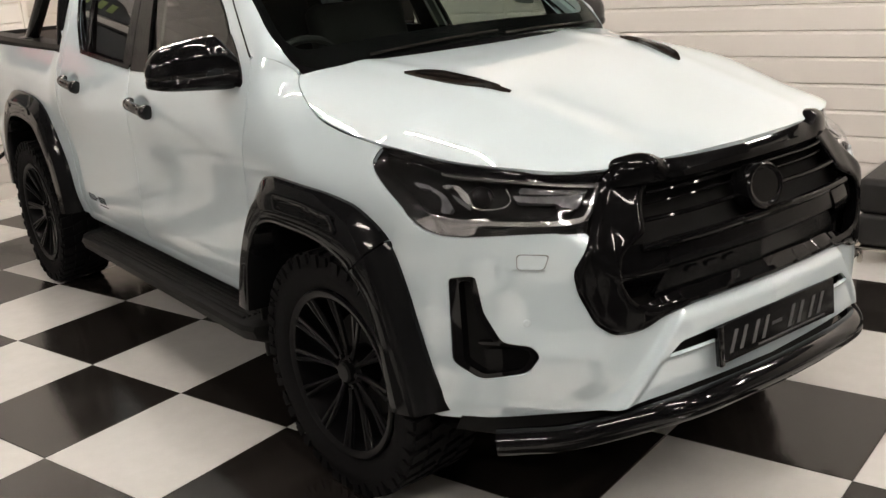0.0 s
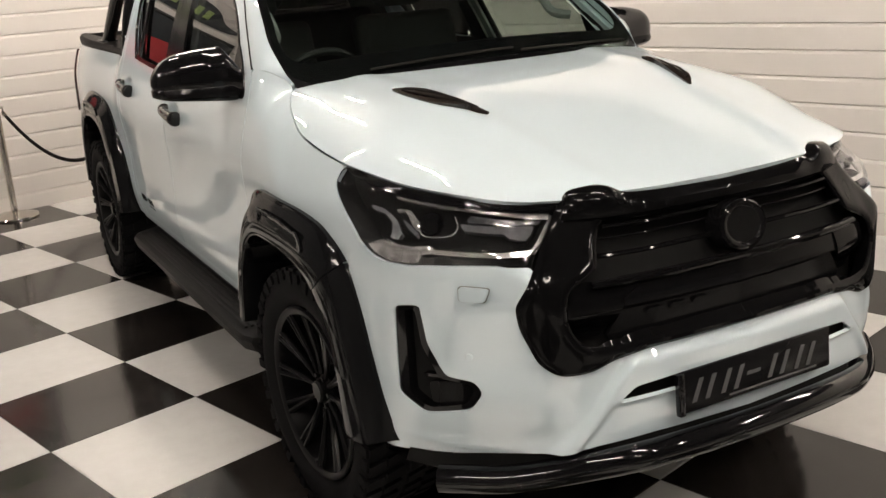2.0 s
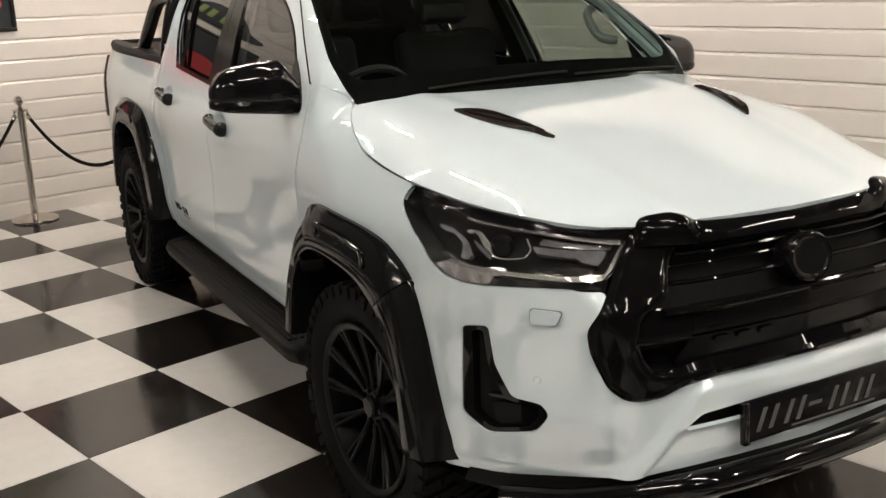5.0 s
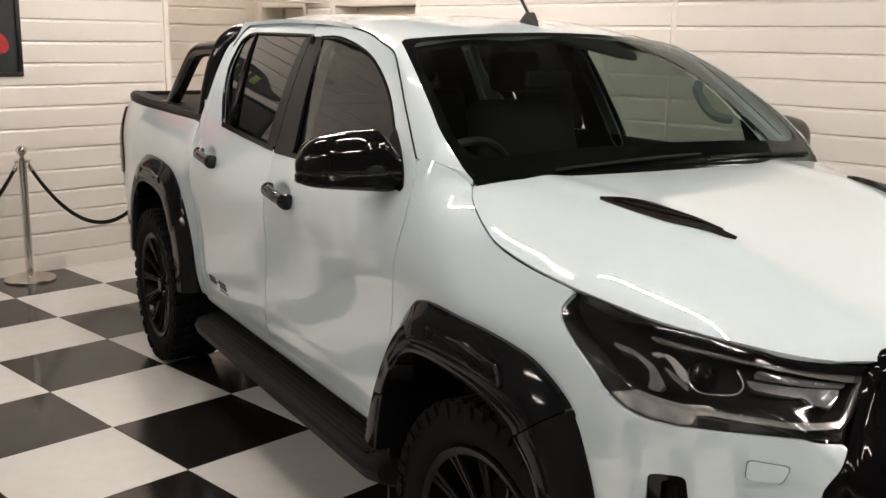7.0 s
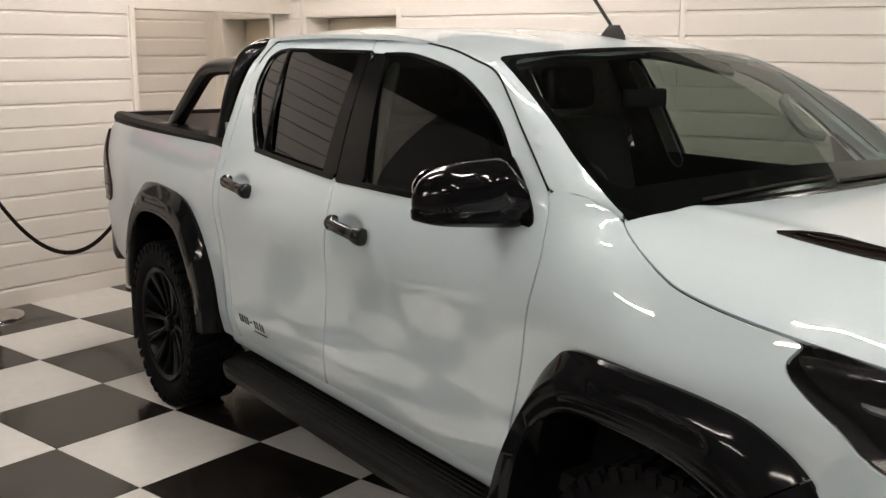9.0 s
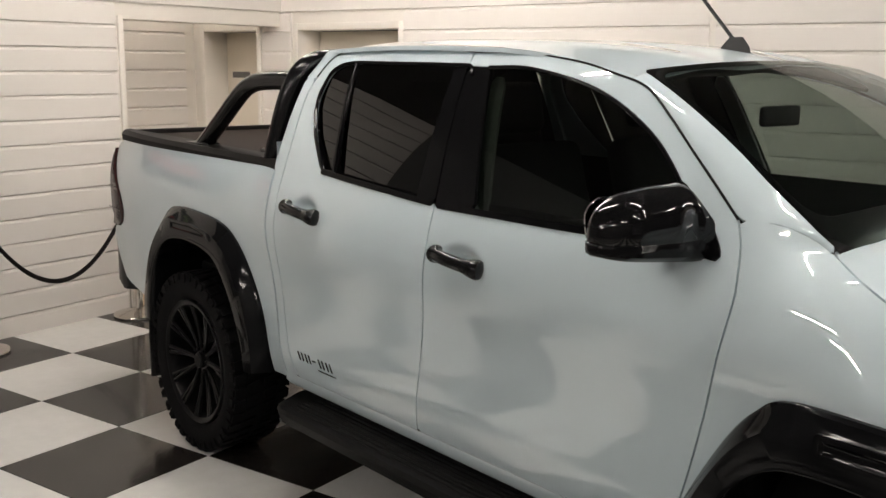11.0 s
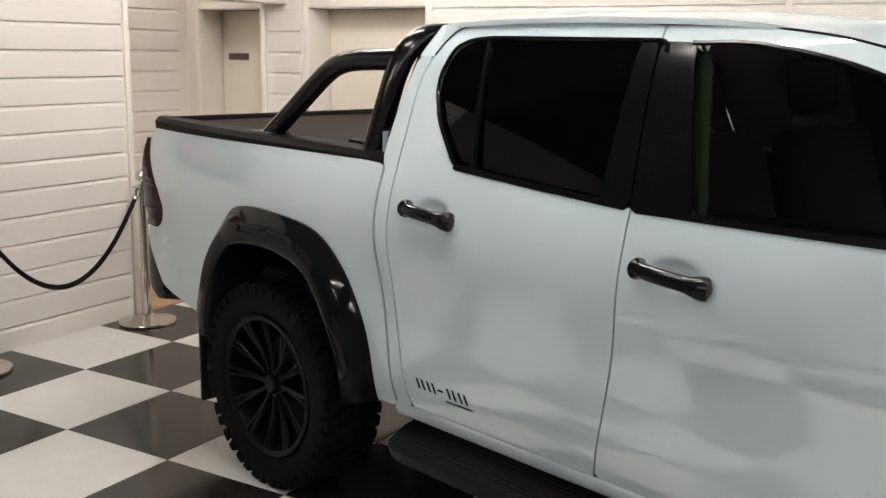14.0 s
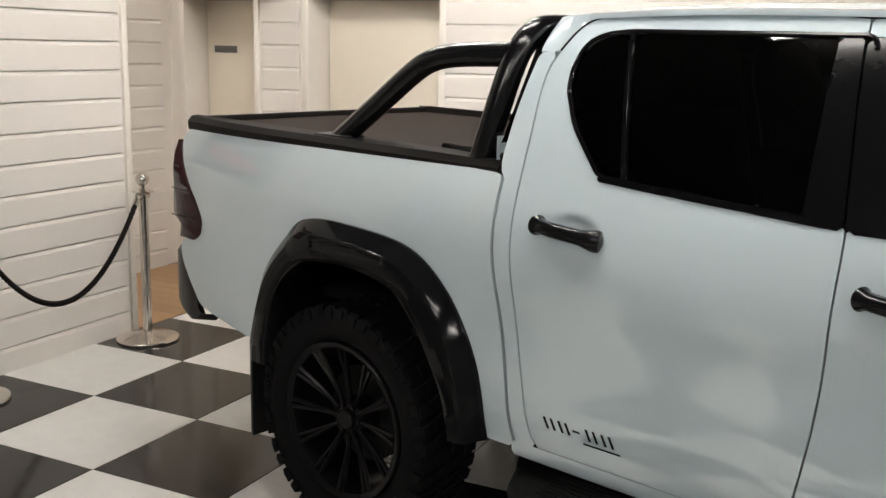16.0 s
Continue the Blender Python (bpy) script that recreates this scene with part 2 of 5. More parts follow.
def sheet(poly, f, step=0.02, holes=(), lip=0.012, out=(0, -1, 0), lift=0.0):
    """A curved panel: the part of the surface f(u, v) inside poly and outside the holes, with a turned-in edge of depth lip."""
    poly = np.array(poly, float)
    (u0, v0), (u1, v1) = poly.min(0) - 1e-4, poly.max(0) + 1e-4
    nu, nv = max(2, int(math.ceil((u1 - u0) / step))), max(2, int(math.ceil((v1 - v0) / step)))
    us, vs = np.linspace(u0, u1, nu + 1), np.linspace(v0, v1, nv + 1)
    uv = np.array([(u, v) for v in vs for u in us])
    d = distance(poly, uv)
    for h in holes:
        d = np.maximum(d, -distance(h, uv))
    d = np.where(np.abs(d) < 1e-6, -1e-6, d)
    bm, made = bmesh.new(), {}

    def vert(key, q):
        if key not in made:
            made[key] = bm.verts.new(f(q[0], q[1]))
        return made[key]

    for j in range(nv):
        for i in range(nu):
            c = [j * (nu + 1) + i, j * (nu + 1) + i + 1, (j + 1) * (nu + 1) + i + 1, (j + 1) * (nu + 1) + i]
            if all(d[k] > 0 for k in c):
                continue
            ring = []
            for a, b in zip(c, c[1:] + c[:1]):
                if d[a] <= 0:
                    ring.append(vert(a, uv[a]))
                if (d[a] <= 0) != (d[b] <= 0):
                    key = (min(a, b), max(a, b))
                    t = d[a] / (d[a] - d[b])
                    ring.append(vert(key, uv[a] + t * (uv[b] - uv[a])))
            if len(set(ring)) > 2:
                try:
                    bm.faces.new(ring)
                except ValueError:
                    pass
    bm.normal_update()
    if sum((f_.normal.dot(Vector(out)) for f_ in bm.faces)) < 0:
        bmesh.ops.reverse_faces(bm, faces=bm.faces[:])
        bm.normal_update()
    normals = {v: v.normal.copy() for v in bm.verts}
    if lift:
        for v in bm.verts:
            v.co += normals[v] * lift
    if lip:
        edges = [e for e in bm.edges if len(e.link_faces) == 1]
        low = {}
        for e in edges:
            for v in e.verts:
                if v not in low:
                    low[v] = bm.verts.new(v.co - normals[v] * lip)
        for e in edges:
            lo = e.link_loops[0]
            a, b = lo.vert, lo.link_loop_next.vert
            bm.faces.new((b, a, low[a], low[b]))
    return bm


def mirrored(bm):
    """The same mesh on the other side of y = 0."""
    other = bm.copy()
    for v in other.verts:
        v.co.y = -v.co.y
    bmesh.ops.reverse_faces(other, faces=other.faces[:])
    return other


def tube(path, radius, sides=10, cap=True, flat=None):
    """A tube along 3D points; radius a number or one per point."""
    path = [Vector(p) for p in path]
    rs = radius if isinstance(radius, (list, tuple)) else [radius] * len(path)
    bm, rings, up = bmesh.new(), [], Vector((0, 0, 1))
    for i, p in enumerate(path):
        d = (path[min(i + 1, len(path) - 1)] - path[max(i - 1, 0)]).normalized()
        a = d.cross(up)
        if a.length < 1e-3:
            a = d.cross(Vector((0, 1, 0)))
        a.normalize()
        b = a.cross(d)
        rings.append([bm.verts.new(p + (a * math.cos(k) + b * math.sin(k) * (flat or 1)) * rs[i])
                      for k in (2 * math.pi * j / sides for j in range(sides))])
    for r, q in zip(rings, rings[1:]):
        for j in range(sides):
            bm.faces.new((r[j], r[(j + 1) % sides], q[(j + 1) % sides], q[j]))
    if cap:
        bm.faces.new(rings[0][::-1])
        bm.faces.new(rings[-1])
    return bm


def lathe(profile, n=32, axis="z", caps=True):
    """A turned solid from (radius, height) points."""
    bm, rings = bmesh.new(), []
    for r, h in profile:
        ring = []
        for j in range(n):
            a = 2 * math.pi * j / n
            c, s = r * math.cos(a), r * math.sin(a)
            ring.append(bm.verts.new((c, s, h) if axis == "z" else (c, h, s)))
        rings.append(ring)
    for r, q in zip(rings, rings[1:]):
        for j in range(n):
            bm.faces.new((r[j], r[(j + 1) % n], q[(j + 1) % n], q[j]))
    for ring in (rings[0], rings[-1]) if caps else ():
        bm.faces.new(ring)
    bmesh.ops.recalc_face_normals(bm, faces=bm.faces[:])
    return bm


def block(x0, x1, y0, y1, z0, z1, bevel=0.0, seg=2):
    bm = bmesh.new()
    bmesh.ops.create_cube(bm, size=1, matrix=Matrix.Translation(((x0 + x1) / 2, (y0 + y1) / 2, (z0 + z1) / 2))
                          @ Matrix.Diagonal((x1 - x0, y1 - y0, z1 - z0, 1)))
    if bevel:
        bmesh.ops.bevel(bm, geom=bm.edges[:], offset=bevel, segments=seg, affect="EDGES", profile=0.5)
    return bm


def loft(rows, closed=False, caps=False):
    """A skin over rows of equally many points."""
    bm = bmesh.new()
    vs = [[bm.verts.new(p) for p in row] for row in rows]
    n = len(rows[0])
    for a, b in zip(vs, vs[1:]):
        for j in range(n if closed else n - 1):
            bm.faces.new((a[j], a[(j + 1) % n], b[(j + 1) % n], b[j]))
    if caps:
        bm.faces.new(vs[0][::-1])
        bm.faces.new(vs[-1])
    bmesh.ops.recalc_face_normals(bm, faces=bm.faces[:])
    return bm


def join(*bms):
    base = bms[0]
    for b in bms[1:]:
        me = bpy.data.meshes.new("join")
        b.to_mesh(me)
        b.free()
        base.from_mesh(me)
        bpy.data.meshes.remove(me)
    return base


def moved(bm, m):
    bmesh.ops.transform(bm, matrix=m, verts=bm.verts[:])
    return bm


# ---- the room ----
TILE, PITCH, BASE = 0.6, 0.147, -0.02
XW, YW, X0, Y0, YD, HIGH = 3.6, 3.6, -6.6, -12.0, 4.6, 3.05

room_floor = tagged(part("floor", block(X0 - 0.2, XW + 0.4, Y0 - 0.2, YD + 0.2, -0.12, -0.004), GROUT), "black and white chequered glossy tile floor", "floor", kind="structure")
tagged(part("ceiling", block(X0 - 0.2, XW + 0.4, Y0 - 0.2, YD + 0.2, HIGH, HIGH + 0.12), CEIL), "plain dark showroom ceiling", "ceiling", kind="structure")
wall_east = tagged(part("wall_east", join(
    block(XW + 0.012, XW + 0.3, Y0 - 0.2, 2.445, 0, HIGH), block(XW + 0.012, XW + 0.3, 3.455, 3.845, 0, HIGH),
    block(XW + 0.012, XW + 0.3, 4.495, YD + 0.2, 0, HIGH), block(XW + 0.012, XW + 0.3, 2.445, 3.455, 1.93, HIGH),
    block(XW + 0.012, XW + 0.3, 3.845, 4.495, 1.93, HIGH)), WALL, smooth=False), "wall of white horizontal boards with two recessed doors", "wall", kind="structure")
wall_north = tagged(part("wall_north", join(block(-0.80, 2.10, YW + 0.012, YW + 0.25, 0, HIGH),
                                            block(2.10, XW, YW + 0.012, YW + 0.25, 1.93, HIGH)), WALL, smooth=False), "wall of white horizontal boards beside an open lobby", "wall", kind="structure")
# flat panel added in place of a dark opening; its gloom is in the colour
tagged(part("wall_north_dark", block(X0 - 0.2, -0.80, YW + 0.012, YW + 0.25, 0, HIGH), FAR, smooth=False), "grey panel standing in for a dark opening beyond the boarded wall", "wall", kind="structure")
wall_lobby = tagged(part("wall_lobby", block(1.6, XW + 0.3, YD + 0.012, YD + 0.2, 0, HIGH), WALL, smooth=False), "white boarded end wall of the lobby", "wall", kind="structure")
# far walls out of view, added to close the room and darken reflections
tagged(part("wall_west", block(X0 - 0.2, X0 - 0.012, Y0 - 0.2, YW, 0, HIGH), FAR, smooth=False), "unseen far side wall of the showroom, its dimness put into the grey", "wall", kind="structure")
tagged(part("wall_south", block(X0, XW, Y0 - 0.2, Y0 - 0.012, 0, HIGH), FAR, smooth=False), "unseen far end wall of the showroom, its dimness put into the grey", "wall", kind="structure")
tagged(part("wall_lobby_side", block(1.6, 2.0, YW + 0.25, YD, 0, HIGH), WALL, smooth=False), "white side wall of the lobby", "wall", kind="structure")

# corner trims, door linings and the door leaves
trims = [(2.085, 2.125, YW - 0.006, YW + 0.26, 0, 1.95), (XW - 0.006, XW + 0.02, 0.16, 0.20, 0, HIGH),
         (XW - 0.008, XW + 0.26, 2.42, 2.47, 0, 1.95), (XW - 0.008, XW + 0.26, 3.43, 3.47, 0, 1.95),
         (XW - 0.008, XW + 0.26, 3.83, 3.87, 0, 1.95), (XW - 0.008, XW + 0.26, 4.47, 4.52, 0, 1.95),
         (XW - 0.008, XW + 0.26, 2.47, 3.43, 1.90, 1.95), (XW - 0.008, XW + 0.26, 3.87, 4.47, 1.90, 1.95)]
for b in trims:
    tagged(part("trim", block(*b, bevel=0.004), WALL), "white painted wall trim", "trim", kind="structure")
for n, (a, b) in enumerate(((2.475, 3.425), (3.875, 4.465)), 1):
    d = empty("door_%d" % n, pose(XW + 0.24, (a + b) / 2, 0))
    h = (b - a) / 2
    part("leaf", block(0, 0.04, -h, h, 0.006, 1.895, 0.003), DOORM, d)
    part("door_handle", tube([(-0.05, h - 0.08, 1.0), (-0.05, h - 0.2, 1.0)], 0.01), STEEL, d, "steel lever handle")
    if n == 2:
        part("name_plate", block(-0.006, 0.0, -0.10 + 0.13, 0.10 + 0.13, 1.53, 1.58, 0.002), SIGNM, d, "small grey name plate")
    tagged(d, "plain cream door set deep in a boarded wall", "door", kind="structure")


def board_mesh(length, name):
    """One shiplap board: chamfered top edge under the overhanging foot of the next. Along +x, face towards -y."""
    prof = [(0.012, 0.0), (-0.0072, 0.0), (-0.009, 0.0022), (-0.009, PITCH - 0.026), (-0.0082, PITCH - 0.022), (-0.0015, PITCH - 0.0085), (0.001, PITCH - 0.006), (0.012, PITCH - 0.0055)]
    bm = loft([[(x, y, z) for y, z in prof] for x in (0.0, length)], closed=True, caps=True)
    me = bpy.data.meshes.new(name)
    bm.to_mesh(me)
    bm.free()
    me.materials.append(BOARD)
    return me


BOARDS = {}


def boards(parent, length, place, rows):
    key = round(length, 3)
    if key not in BOARDS:
        BOARDS[key] = board_mesh(length, "board")
    for k in rows:
        ob = new("board", BOARDS[key])
        ob.parent = parent
        z = BASE + PITCH * k
        ob.matrix_basis = place @ pose(0, 0, z)


ROWS = range(0, 21)
ALL = ROWS
UP = range(14, 21)
east = lambda y: pose(XW, y, 0, 0, 0, -90)
boards(wall_east, 0.16 - (-2.5), east(0.16), ROWS)
boards(wall_east, 4.0, east(-2.5), ROWS)
boards(wall_east, 2.42 - 0.20, east(2.42), ROWS)
boards(wall_east, 3.80 - 3.50, east(3.80), range(0, 14))
boards(wall_east, 4.52 - 2.42, east(4.52), UP)
boards(wall_north, 2.06 + 0.80, pose(-0.80, YW, 0), ALL)
boards(wall_north, XW - 2.06, pose(2.06, YW, 0), UP)
boards(wall_lobby, 1.45, pose(2.05, YD, 0), ALL)
lobby_floor = tagged(part("lobby_floor", block(2.0, XW + 0.3, YW + 0.012, YD + 0.01, -0.1, -0.003), GROUT), "brown wooden plank floor of the lobby", "floor", kind="structure")
plank = block(0, 0.118, 0, YD - YW - 0.02, -0.003, 0.003, 0.001, 1)
plank_me = bpy.data.meshes.new("plank")
plank.to_mesh(plank_me)
plank.free()
plank_me.materials.append(PLANK)
for i in range(15):
    ob = new("plank", plank_me)
    ob.parent = lobby_floor
    ob.matrix_basis = pose(2.0 + 0.12 * i, YW + 0.012, 0)

# floor tiles
for colour, mat in (("white", TILE_W), ("black", TILE_B)):
    bm = bmesh.new()
    g = 0.0012
    top = [bm.verts.new((x, y, 0)) for x, y in ((g + .002, g + .002), (TILE - g - .002, g + .002), (TILE - g - .002, TILE - g - .002), (g + .002, TILE - g - .002))]
    mid = [bm.verts.new((x, y, -0.002)) for x, y in ((g, g), (TILE - g, g), (TILE - g, TILE - g), (g, TILE - g))]
    bm.faces.new(top)
    for j in range(4):
        bm.faces.new((mid[j], mid[(j + 1) % 4], top[(j + 1) % 4], top[j]))
    me = bpy.data.meshes.new("tile")
    bm.to_mesh(me)
    bm.free()
    me.materials.append(mat)
    for i in range(-10, 6):
        for j in range(-11, 6):
            if ((i + j) % 2 == 1) == (colour == "white"):
                ob = new("tile", me)
                ob.parent = room_floor
                ob.matrix_basis = pose(i * TILE, j * TILE, 0)

# ceiling battens: row at x = -0.05 from reflections, the others unseen, added as fill
LAMPS = [(-0.05, y) for y in (-5.6, -3.6, -1.6, 0.35)] + [(-1.45, -3.6), (-3.2, 1.05), (-3.4, -3.2), (-4.9, 1.5), (-4.7, -1.4), (-1.45, -5.8), (1.0, -5.8), (1.0, 1.0), (1.6, 2.5), (2.9, -3.3), (2.3, -5.4), (2.0, 1.7), (2.85, 4.1)]
def batten():
    lamp = empty("ceiling_light", pose(0, 0, 0))
    part("housing", block(-0.06, 0.06, -0.62, 0.62, HIGH - 0.05, HIGH, 0.008), FITTING, lamp)
    part("tube", tube([(0, -0.58, HIGH - 0.075), (0, 0.58, HIGH - 0.075)], 0.022, 12), TUBE, lamp, "lit white tube")
    for y in (-0.59, 0.59):
        part("end_cap", block(-0.03, 0.03, y - 0.015, y + 0.015, HIGH - 0.10, HIGH - 0.048, 0.005), FITTING, lamp)
    return tagged(lamp, "white ceiling batten with a lit tube, many of them added as fill", "ceiling light", "ceiling battens")
first = batten()
for i, (x, y) in enumerate(LAMPS):
    if i == 0:
        first.matrix_basis = pose(x, y, 0)
    else:
        copy_thing(first, pose(x, y, 0, 0, 0, 90) @ Matrix.Scale(0.45, 4, (0, 1, 0)) if y > 4 else pose(x, y, 0))


# barrier posts and ropes
def post():
    p = empty("barrier_post", pose(0, 0, 0))
    part("base", lathe([(0.002, 0.0), (0.165, 0.0), (0.168, 0.008), (0.165, 0.016), (0.12, 0.028), (0.05, 0.040), (0.03, 0.05), (0.002, 0.05)], 40), STEEL, p)
    part("pole", lathe([(0.002, 0.045), (0.025, 0.045), (0.025, 0.81), (0.002, 0.81)], 24), STEEL, p)
    part("collar", lathe([(0.002, 0.80), (0.03, 0.80), (0.04, 0.808), (0.058, 0.814), (0.058, 0.818), (0.03, 0.824), (0.016, 0.835), (0.016, 0.855), (0.002, 0.855)], 24), STEEL, p)
    bm = bmesh.new()
    bmesh.ops.create_uvsphere(bm, u_segments=20, v_segments=12, radius=0.036, matrix=Matrix.Translation((0, 0, 0.881)))
    part("ball", bm, STEEL, p)
    for s in (-1, 1):
        part("hook", tube(spline([(0.02 * s, 0, 0.80), (0.042 * s, 0, 0.806), (0.048 * s, 0, 0.79), (0.044 * s, 0, 0.775)], 4), 0.007, 8), STEEL, p)
    return tagged(p, "polished steel barrier post with ball top on round base", "barrier post", "barrier posts along the wall")


POSTS = [(-0.30, 3.42), (0.88, 3.42), (2.01, 3.42)]
p0 = post()
p0.matrix_basis = pose(*POSTS[0], 0)
for x, y in POSTS[1:]:
    copy_thing(p0, pose(x, y, 0))
for (xa, ya), (xb, yb) in zip(POSTS, POSTS[1:]):
    a, b = Vector((xa + 0.044, ya, 0.775)), Vector((xb - 0.044, yb, 0.775))
    r = empty("barrier_rope", pose(*a))
    core = []
    for k in range(49):
        t = k / 48
        core.append(a.lerp(b, t) - a + Vector((0, 0, -0.445 * (1 - (2 * t - 1) ** 2))))
    strands = []
    for s in range(3):
        pts = []
        for k in range(145):
            t = k / 144
            q = a.lerp(b, t) - a + Vector((0, 0, -0.445 * (1 - (2 * t - 1) ** 2)))
            w = 2 * math.pi * (t * 21 + s / 3)
            pts.append(q + Vector((0, math.cos(w), math.sin(w))) * 0.007)
        strands.append(tube(pts, 0.0092, 6))
    part("cord", join(*strands), ROPE, r)
    for e, q in ((core[0], core[2]), (core[-1], core[-3])):
        part("ferrule", tube([e, e.lerp(q, .4)], 0.017, 12), STEEL, r, "steel end sleeve")
    tagged(r, "black twisted barrier rope hanging between steel posts", "rope", "barrier ropes")

# framed print on the board wall
pic = empty("framed_picture", pose(0.57, YW - 0.012, 1.36))
w, h = 0.86, 0.60
for b in ((-w / 2, w / 2, -0.02, 0.004, 0, 0.03), (-w / 2, w / 2, -0.02, 0.004, h - 0.03, h), (-w / 2, -w / 2 + 0.03, -0.02, 0.004, 0.03, h - 0.03), (w / 2 - 0.03, w / 2, -0.02, 0.004, 0.03, h - 0.03)):
    part("frame", block(*b, bevel=0.003), FRAME, pic)
part("print", block(-w / 2 + 0.03, w / 2 - 0.03, -0.006, 0.0, 0.03, h - 0.03), PRINT, pic, "dark print in a black frame")
part("red_shape", sheet(spline([(-0.25, 0.16), (0.1, 0.13), (0.30, 0.15), (0.345, 0.20), (0.30, 0.28), (0.12, 0.33), (-0.1, 0.34), (-0.26, 0.26)], 6, True), lambda u, v: (u, -0.009, v), 0.02, lip=0.002), PRINT_RED, pic, "red printed shape")
tagged(pic, "dark framed print with a red shape", "picture")

# dark plaque with green marks over the print
plaque = empty("wall_plaque", pose(0.62, YW - 0.012, 2.04))
part("board", sheet(spline([(-.44, .05), (-.30, .09), (-.16, .20), (.10, .23), (.26, .15), (.42, .11), (.45, .04), (.30, 0), (-.30, 0)], 6, True), lambda u, v: (u, -.014, v), .02, lip=.014), PRINT, plaque, "dark shaped board")
for n, x in enumerate((-.16, -.07, .05, .14)):
    part("mark", block(x, x + .055, -.018, -.013, .055, .150, .002), GREEN, plaque, "pale green mark")
tagged(plaque, "dark shaped wall plaque with pale green marks", "plaque")

# black leather bench with steel feet
bench = empty("bench", pose(2.62, -2.42, 0, 0, 0, 0))
part("seat", block(0, 0.85, -1.7, 0, 0.25, 0.42, 0.035, 4), LEATHER, bench)
part("base", block(0.006, 0.845, -1.695, -0.006, 0.09, 0.25, 0.03, 4), LEATHER, bench)
part("rail", block(0.0, 0.85, -1.7, 0.0, 0.07, 0.09, 0.004), STEEL, bench, "steel base rail")
for x in (0.02, 0.80):
    for y in (-1.68, -0.03):
        part("foot", block(x, x + 0.03, y, y + 0.02, 0.0, 0.07, 0.002), STEEL, bench)
tagged(bench, "black leather bench with two cushions on steel feet", "bench")


# ---- the pickup: x forward from the front axle, y to its left, z up ----
truck = tagged(empty("pickup_truck", pose(0.6245, -1.9166, 0, 0, 0, -105.5)),
               "glossy white double-cab pickup with black grille, wheel arches and roll bar", "pickup truck")
REAR = -3.12

door_w = pchip([.30, .38, .47, .55, .62, .70, .80, .90, .975, 1.035, 1.10, 1.18, 1.25, 1.30, 1.48, 1.655, 1.70, 1.76], [.72, .755, .778, .799, .808, .8085, .8090, .8135, .8215, .8235, .815, .796, .770, .752, .680, .592, .56, .50], soft=.022)
bed_w = pchip([.30, .38, .6, .85, 1.05, 1.2, 1.30, 1.40], [.73, .76, .80, .815, .81, .775, .73, .68], soft=.03)
plan_a = pchip([0, .25, .45, .55, .66, .74, .79, .82, .84], [.938, .924, .892, .85, .74, .64, .54, .40, .0], soft=.008)
plan_b = pchip([0, .25, .36, .44, .533, .594, .635, .667, .70, .72, .748, .77, .79, .80, .815, .84], [.842, .832, .806, .775, .745, .695, .63, .552, .475, .43, .355, .285, .235, .19, .10, -.3], soft=.008)
HOOD_X = [-.60, -.345, -.28, -.215, -.15, -.09, .09, .25, .35, .45, .55, .64, .71, .75, .777, .86]
hood_y = pchip(HOOD_X, [.665, .678, .715, .740, .755, .765, .772, .774, .748, .712, .667, .632, .592, .533, .44, .30])
hood_ze = pchip(HOOD_X, [1.305, 1.266, 1.240, 1.210, 1.180, 1.155, 1.125, 1.112, 1.096, 1.080, 1.070, 1.068, 1.064, 1.056, 1.050, 1.045], soft=.015)
hood_zc = pchip([-.60, -.36, -.15, .03, .25, .42, .60, .777, .88], [1.29, 1.28, 1.265, 1.25, 1.215, 1.175, 1.13, 1.083, 1.050], soft=.05)
roof_z = pchip([-2.75, -2.6, -2.4, -2.0, -1.5, -1.09, -.95, -.80], [1.68, 1.714, 1.735, 1.745, 1.735, 1.702, 1.672, 1.63], soft=.04)


def lean(y, z):
    """How far the nose leans from its lower plan to its upper one: from low down at the grille, only at the top of the lamps."""
    q = step01(.50, .68, y)
    return step01(.80 + .15 * q, 1.06 + .025 * q, z)


def front_x(y, z):
    y = abs(y)
    k = lean(y, z)
    return (plan_a(y) - .75 * max(0, .5 - z) ** 2) * (1 - k) + plan_b(y) * k


YS = np.linspace(0, .84, 300)
ARC = np.concatenate([[0], np.cumsum(np.hypot(np.diff(YS), np.diff(plan_a(YS))))])
y_of = lambda s: np.interp(abs(s), ARC, YS) * (1 if s > 0 else -1)
s_of = lambda y: np.interp(abs(y), YS, ARC) * (1 if y > 0 else -1)


def side_w(x, z):
    w = door_w(z) + .0045 * math.sin(3.9 * x + 3.0 * z) * step01(.5, .7, z) * step01(1.2, 1.0, z)
    k = step01(-2.5, -2.7, x)
    if k > 0:
        w = w * (1 - k) + (bed_w(z) - .13 * max(0, -x - 3.5) ** 2) * k
    if x > -0.75:
        zt = hood_ze(min(x, .3))
        wt = hood_y(min(x, .25))
        d = max(0, float(door_w(zt) - wt)) * float(step01(-.46, -.325, x))
        l = .19 + .01 * float(step01(.10, -.35, x))
        w += .010 * float(step01(1.09, .97, z)) * float(step01(-.46, -.10, x))
        q = np.clip((z - zt + l) / l, 0, 1.0)
        w = w - d * q ** (1.3 + 3.2 * float(step01(-.10, -.33, x)))
    if x > 0.0:
        yy = YS[::-1]
        kk = lean(yy, z)
        xs = (plan_a(yy) - .75 * max(0, .5 - z) ** 2) * (1 - kk) + plan_b(yy) * kk
        w = min(w, float(np.interp(x, xs[::-1][::-1], yy)))
    return w


S = lambda off=0.0: (lambda x, z: (x, -side_w(x, z) - off, z))
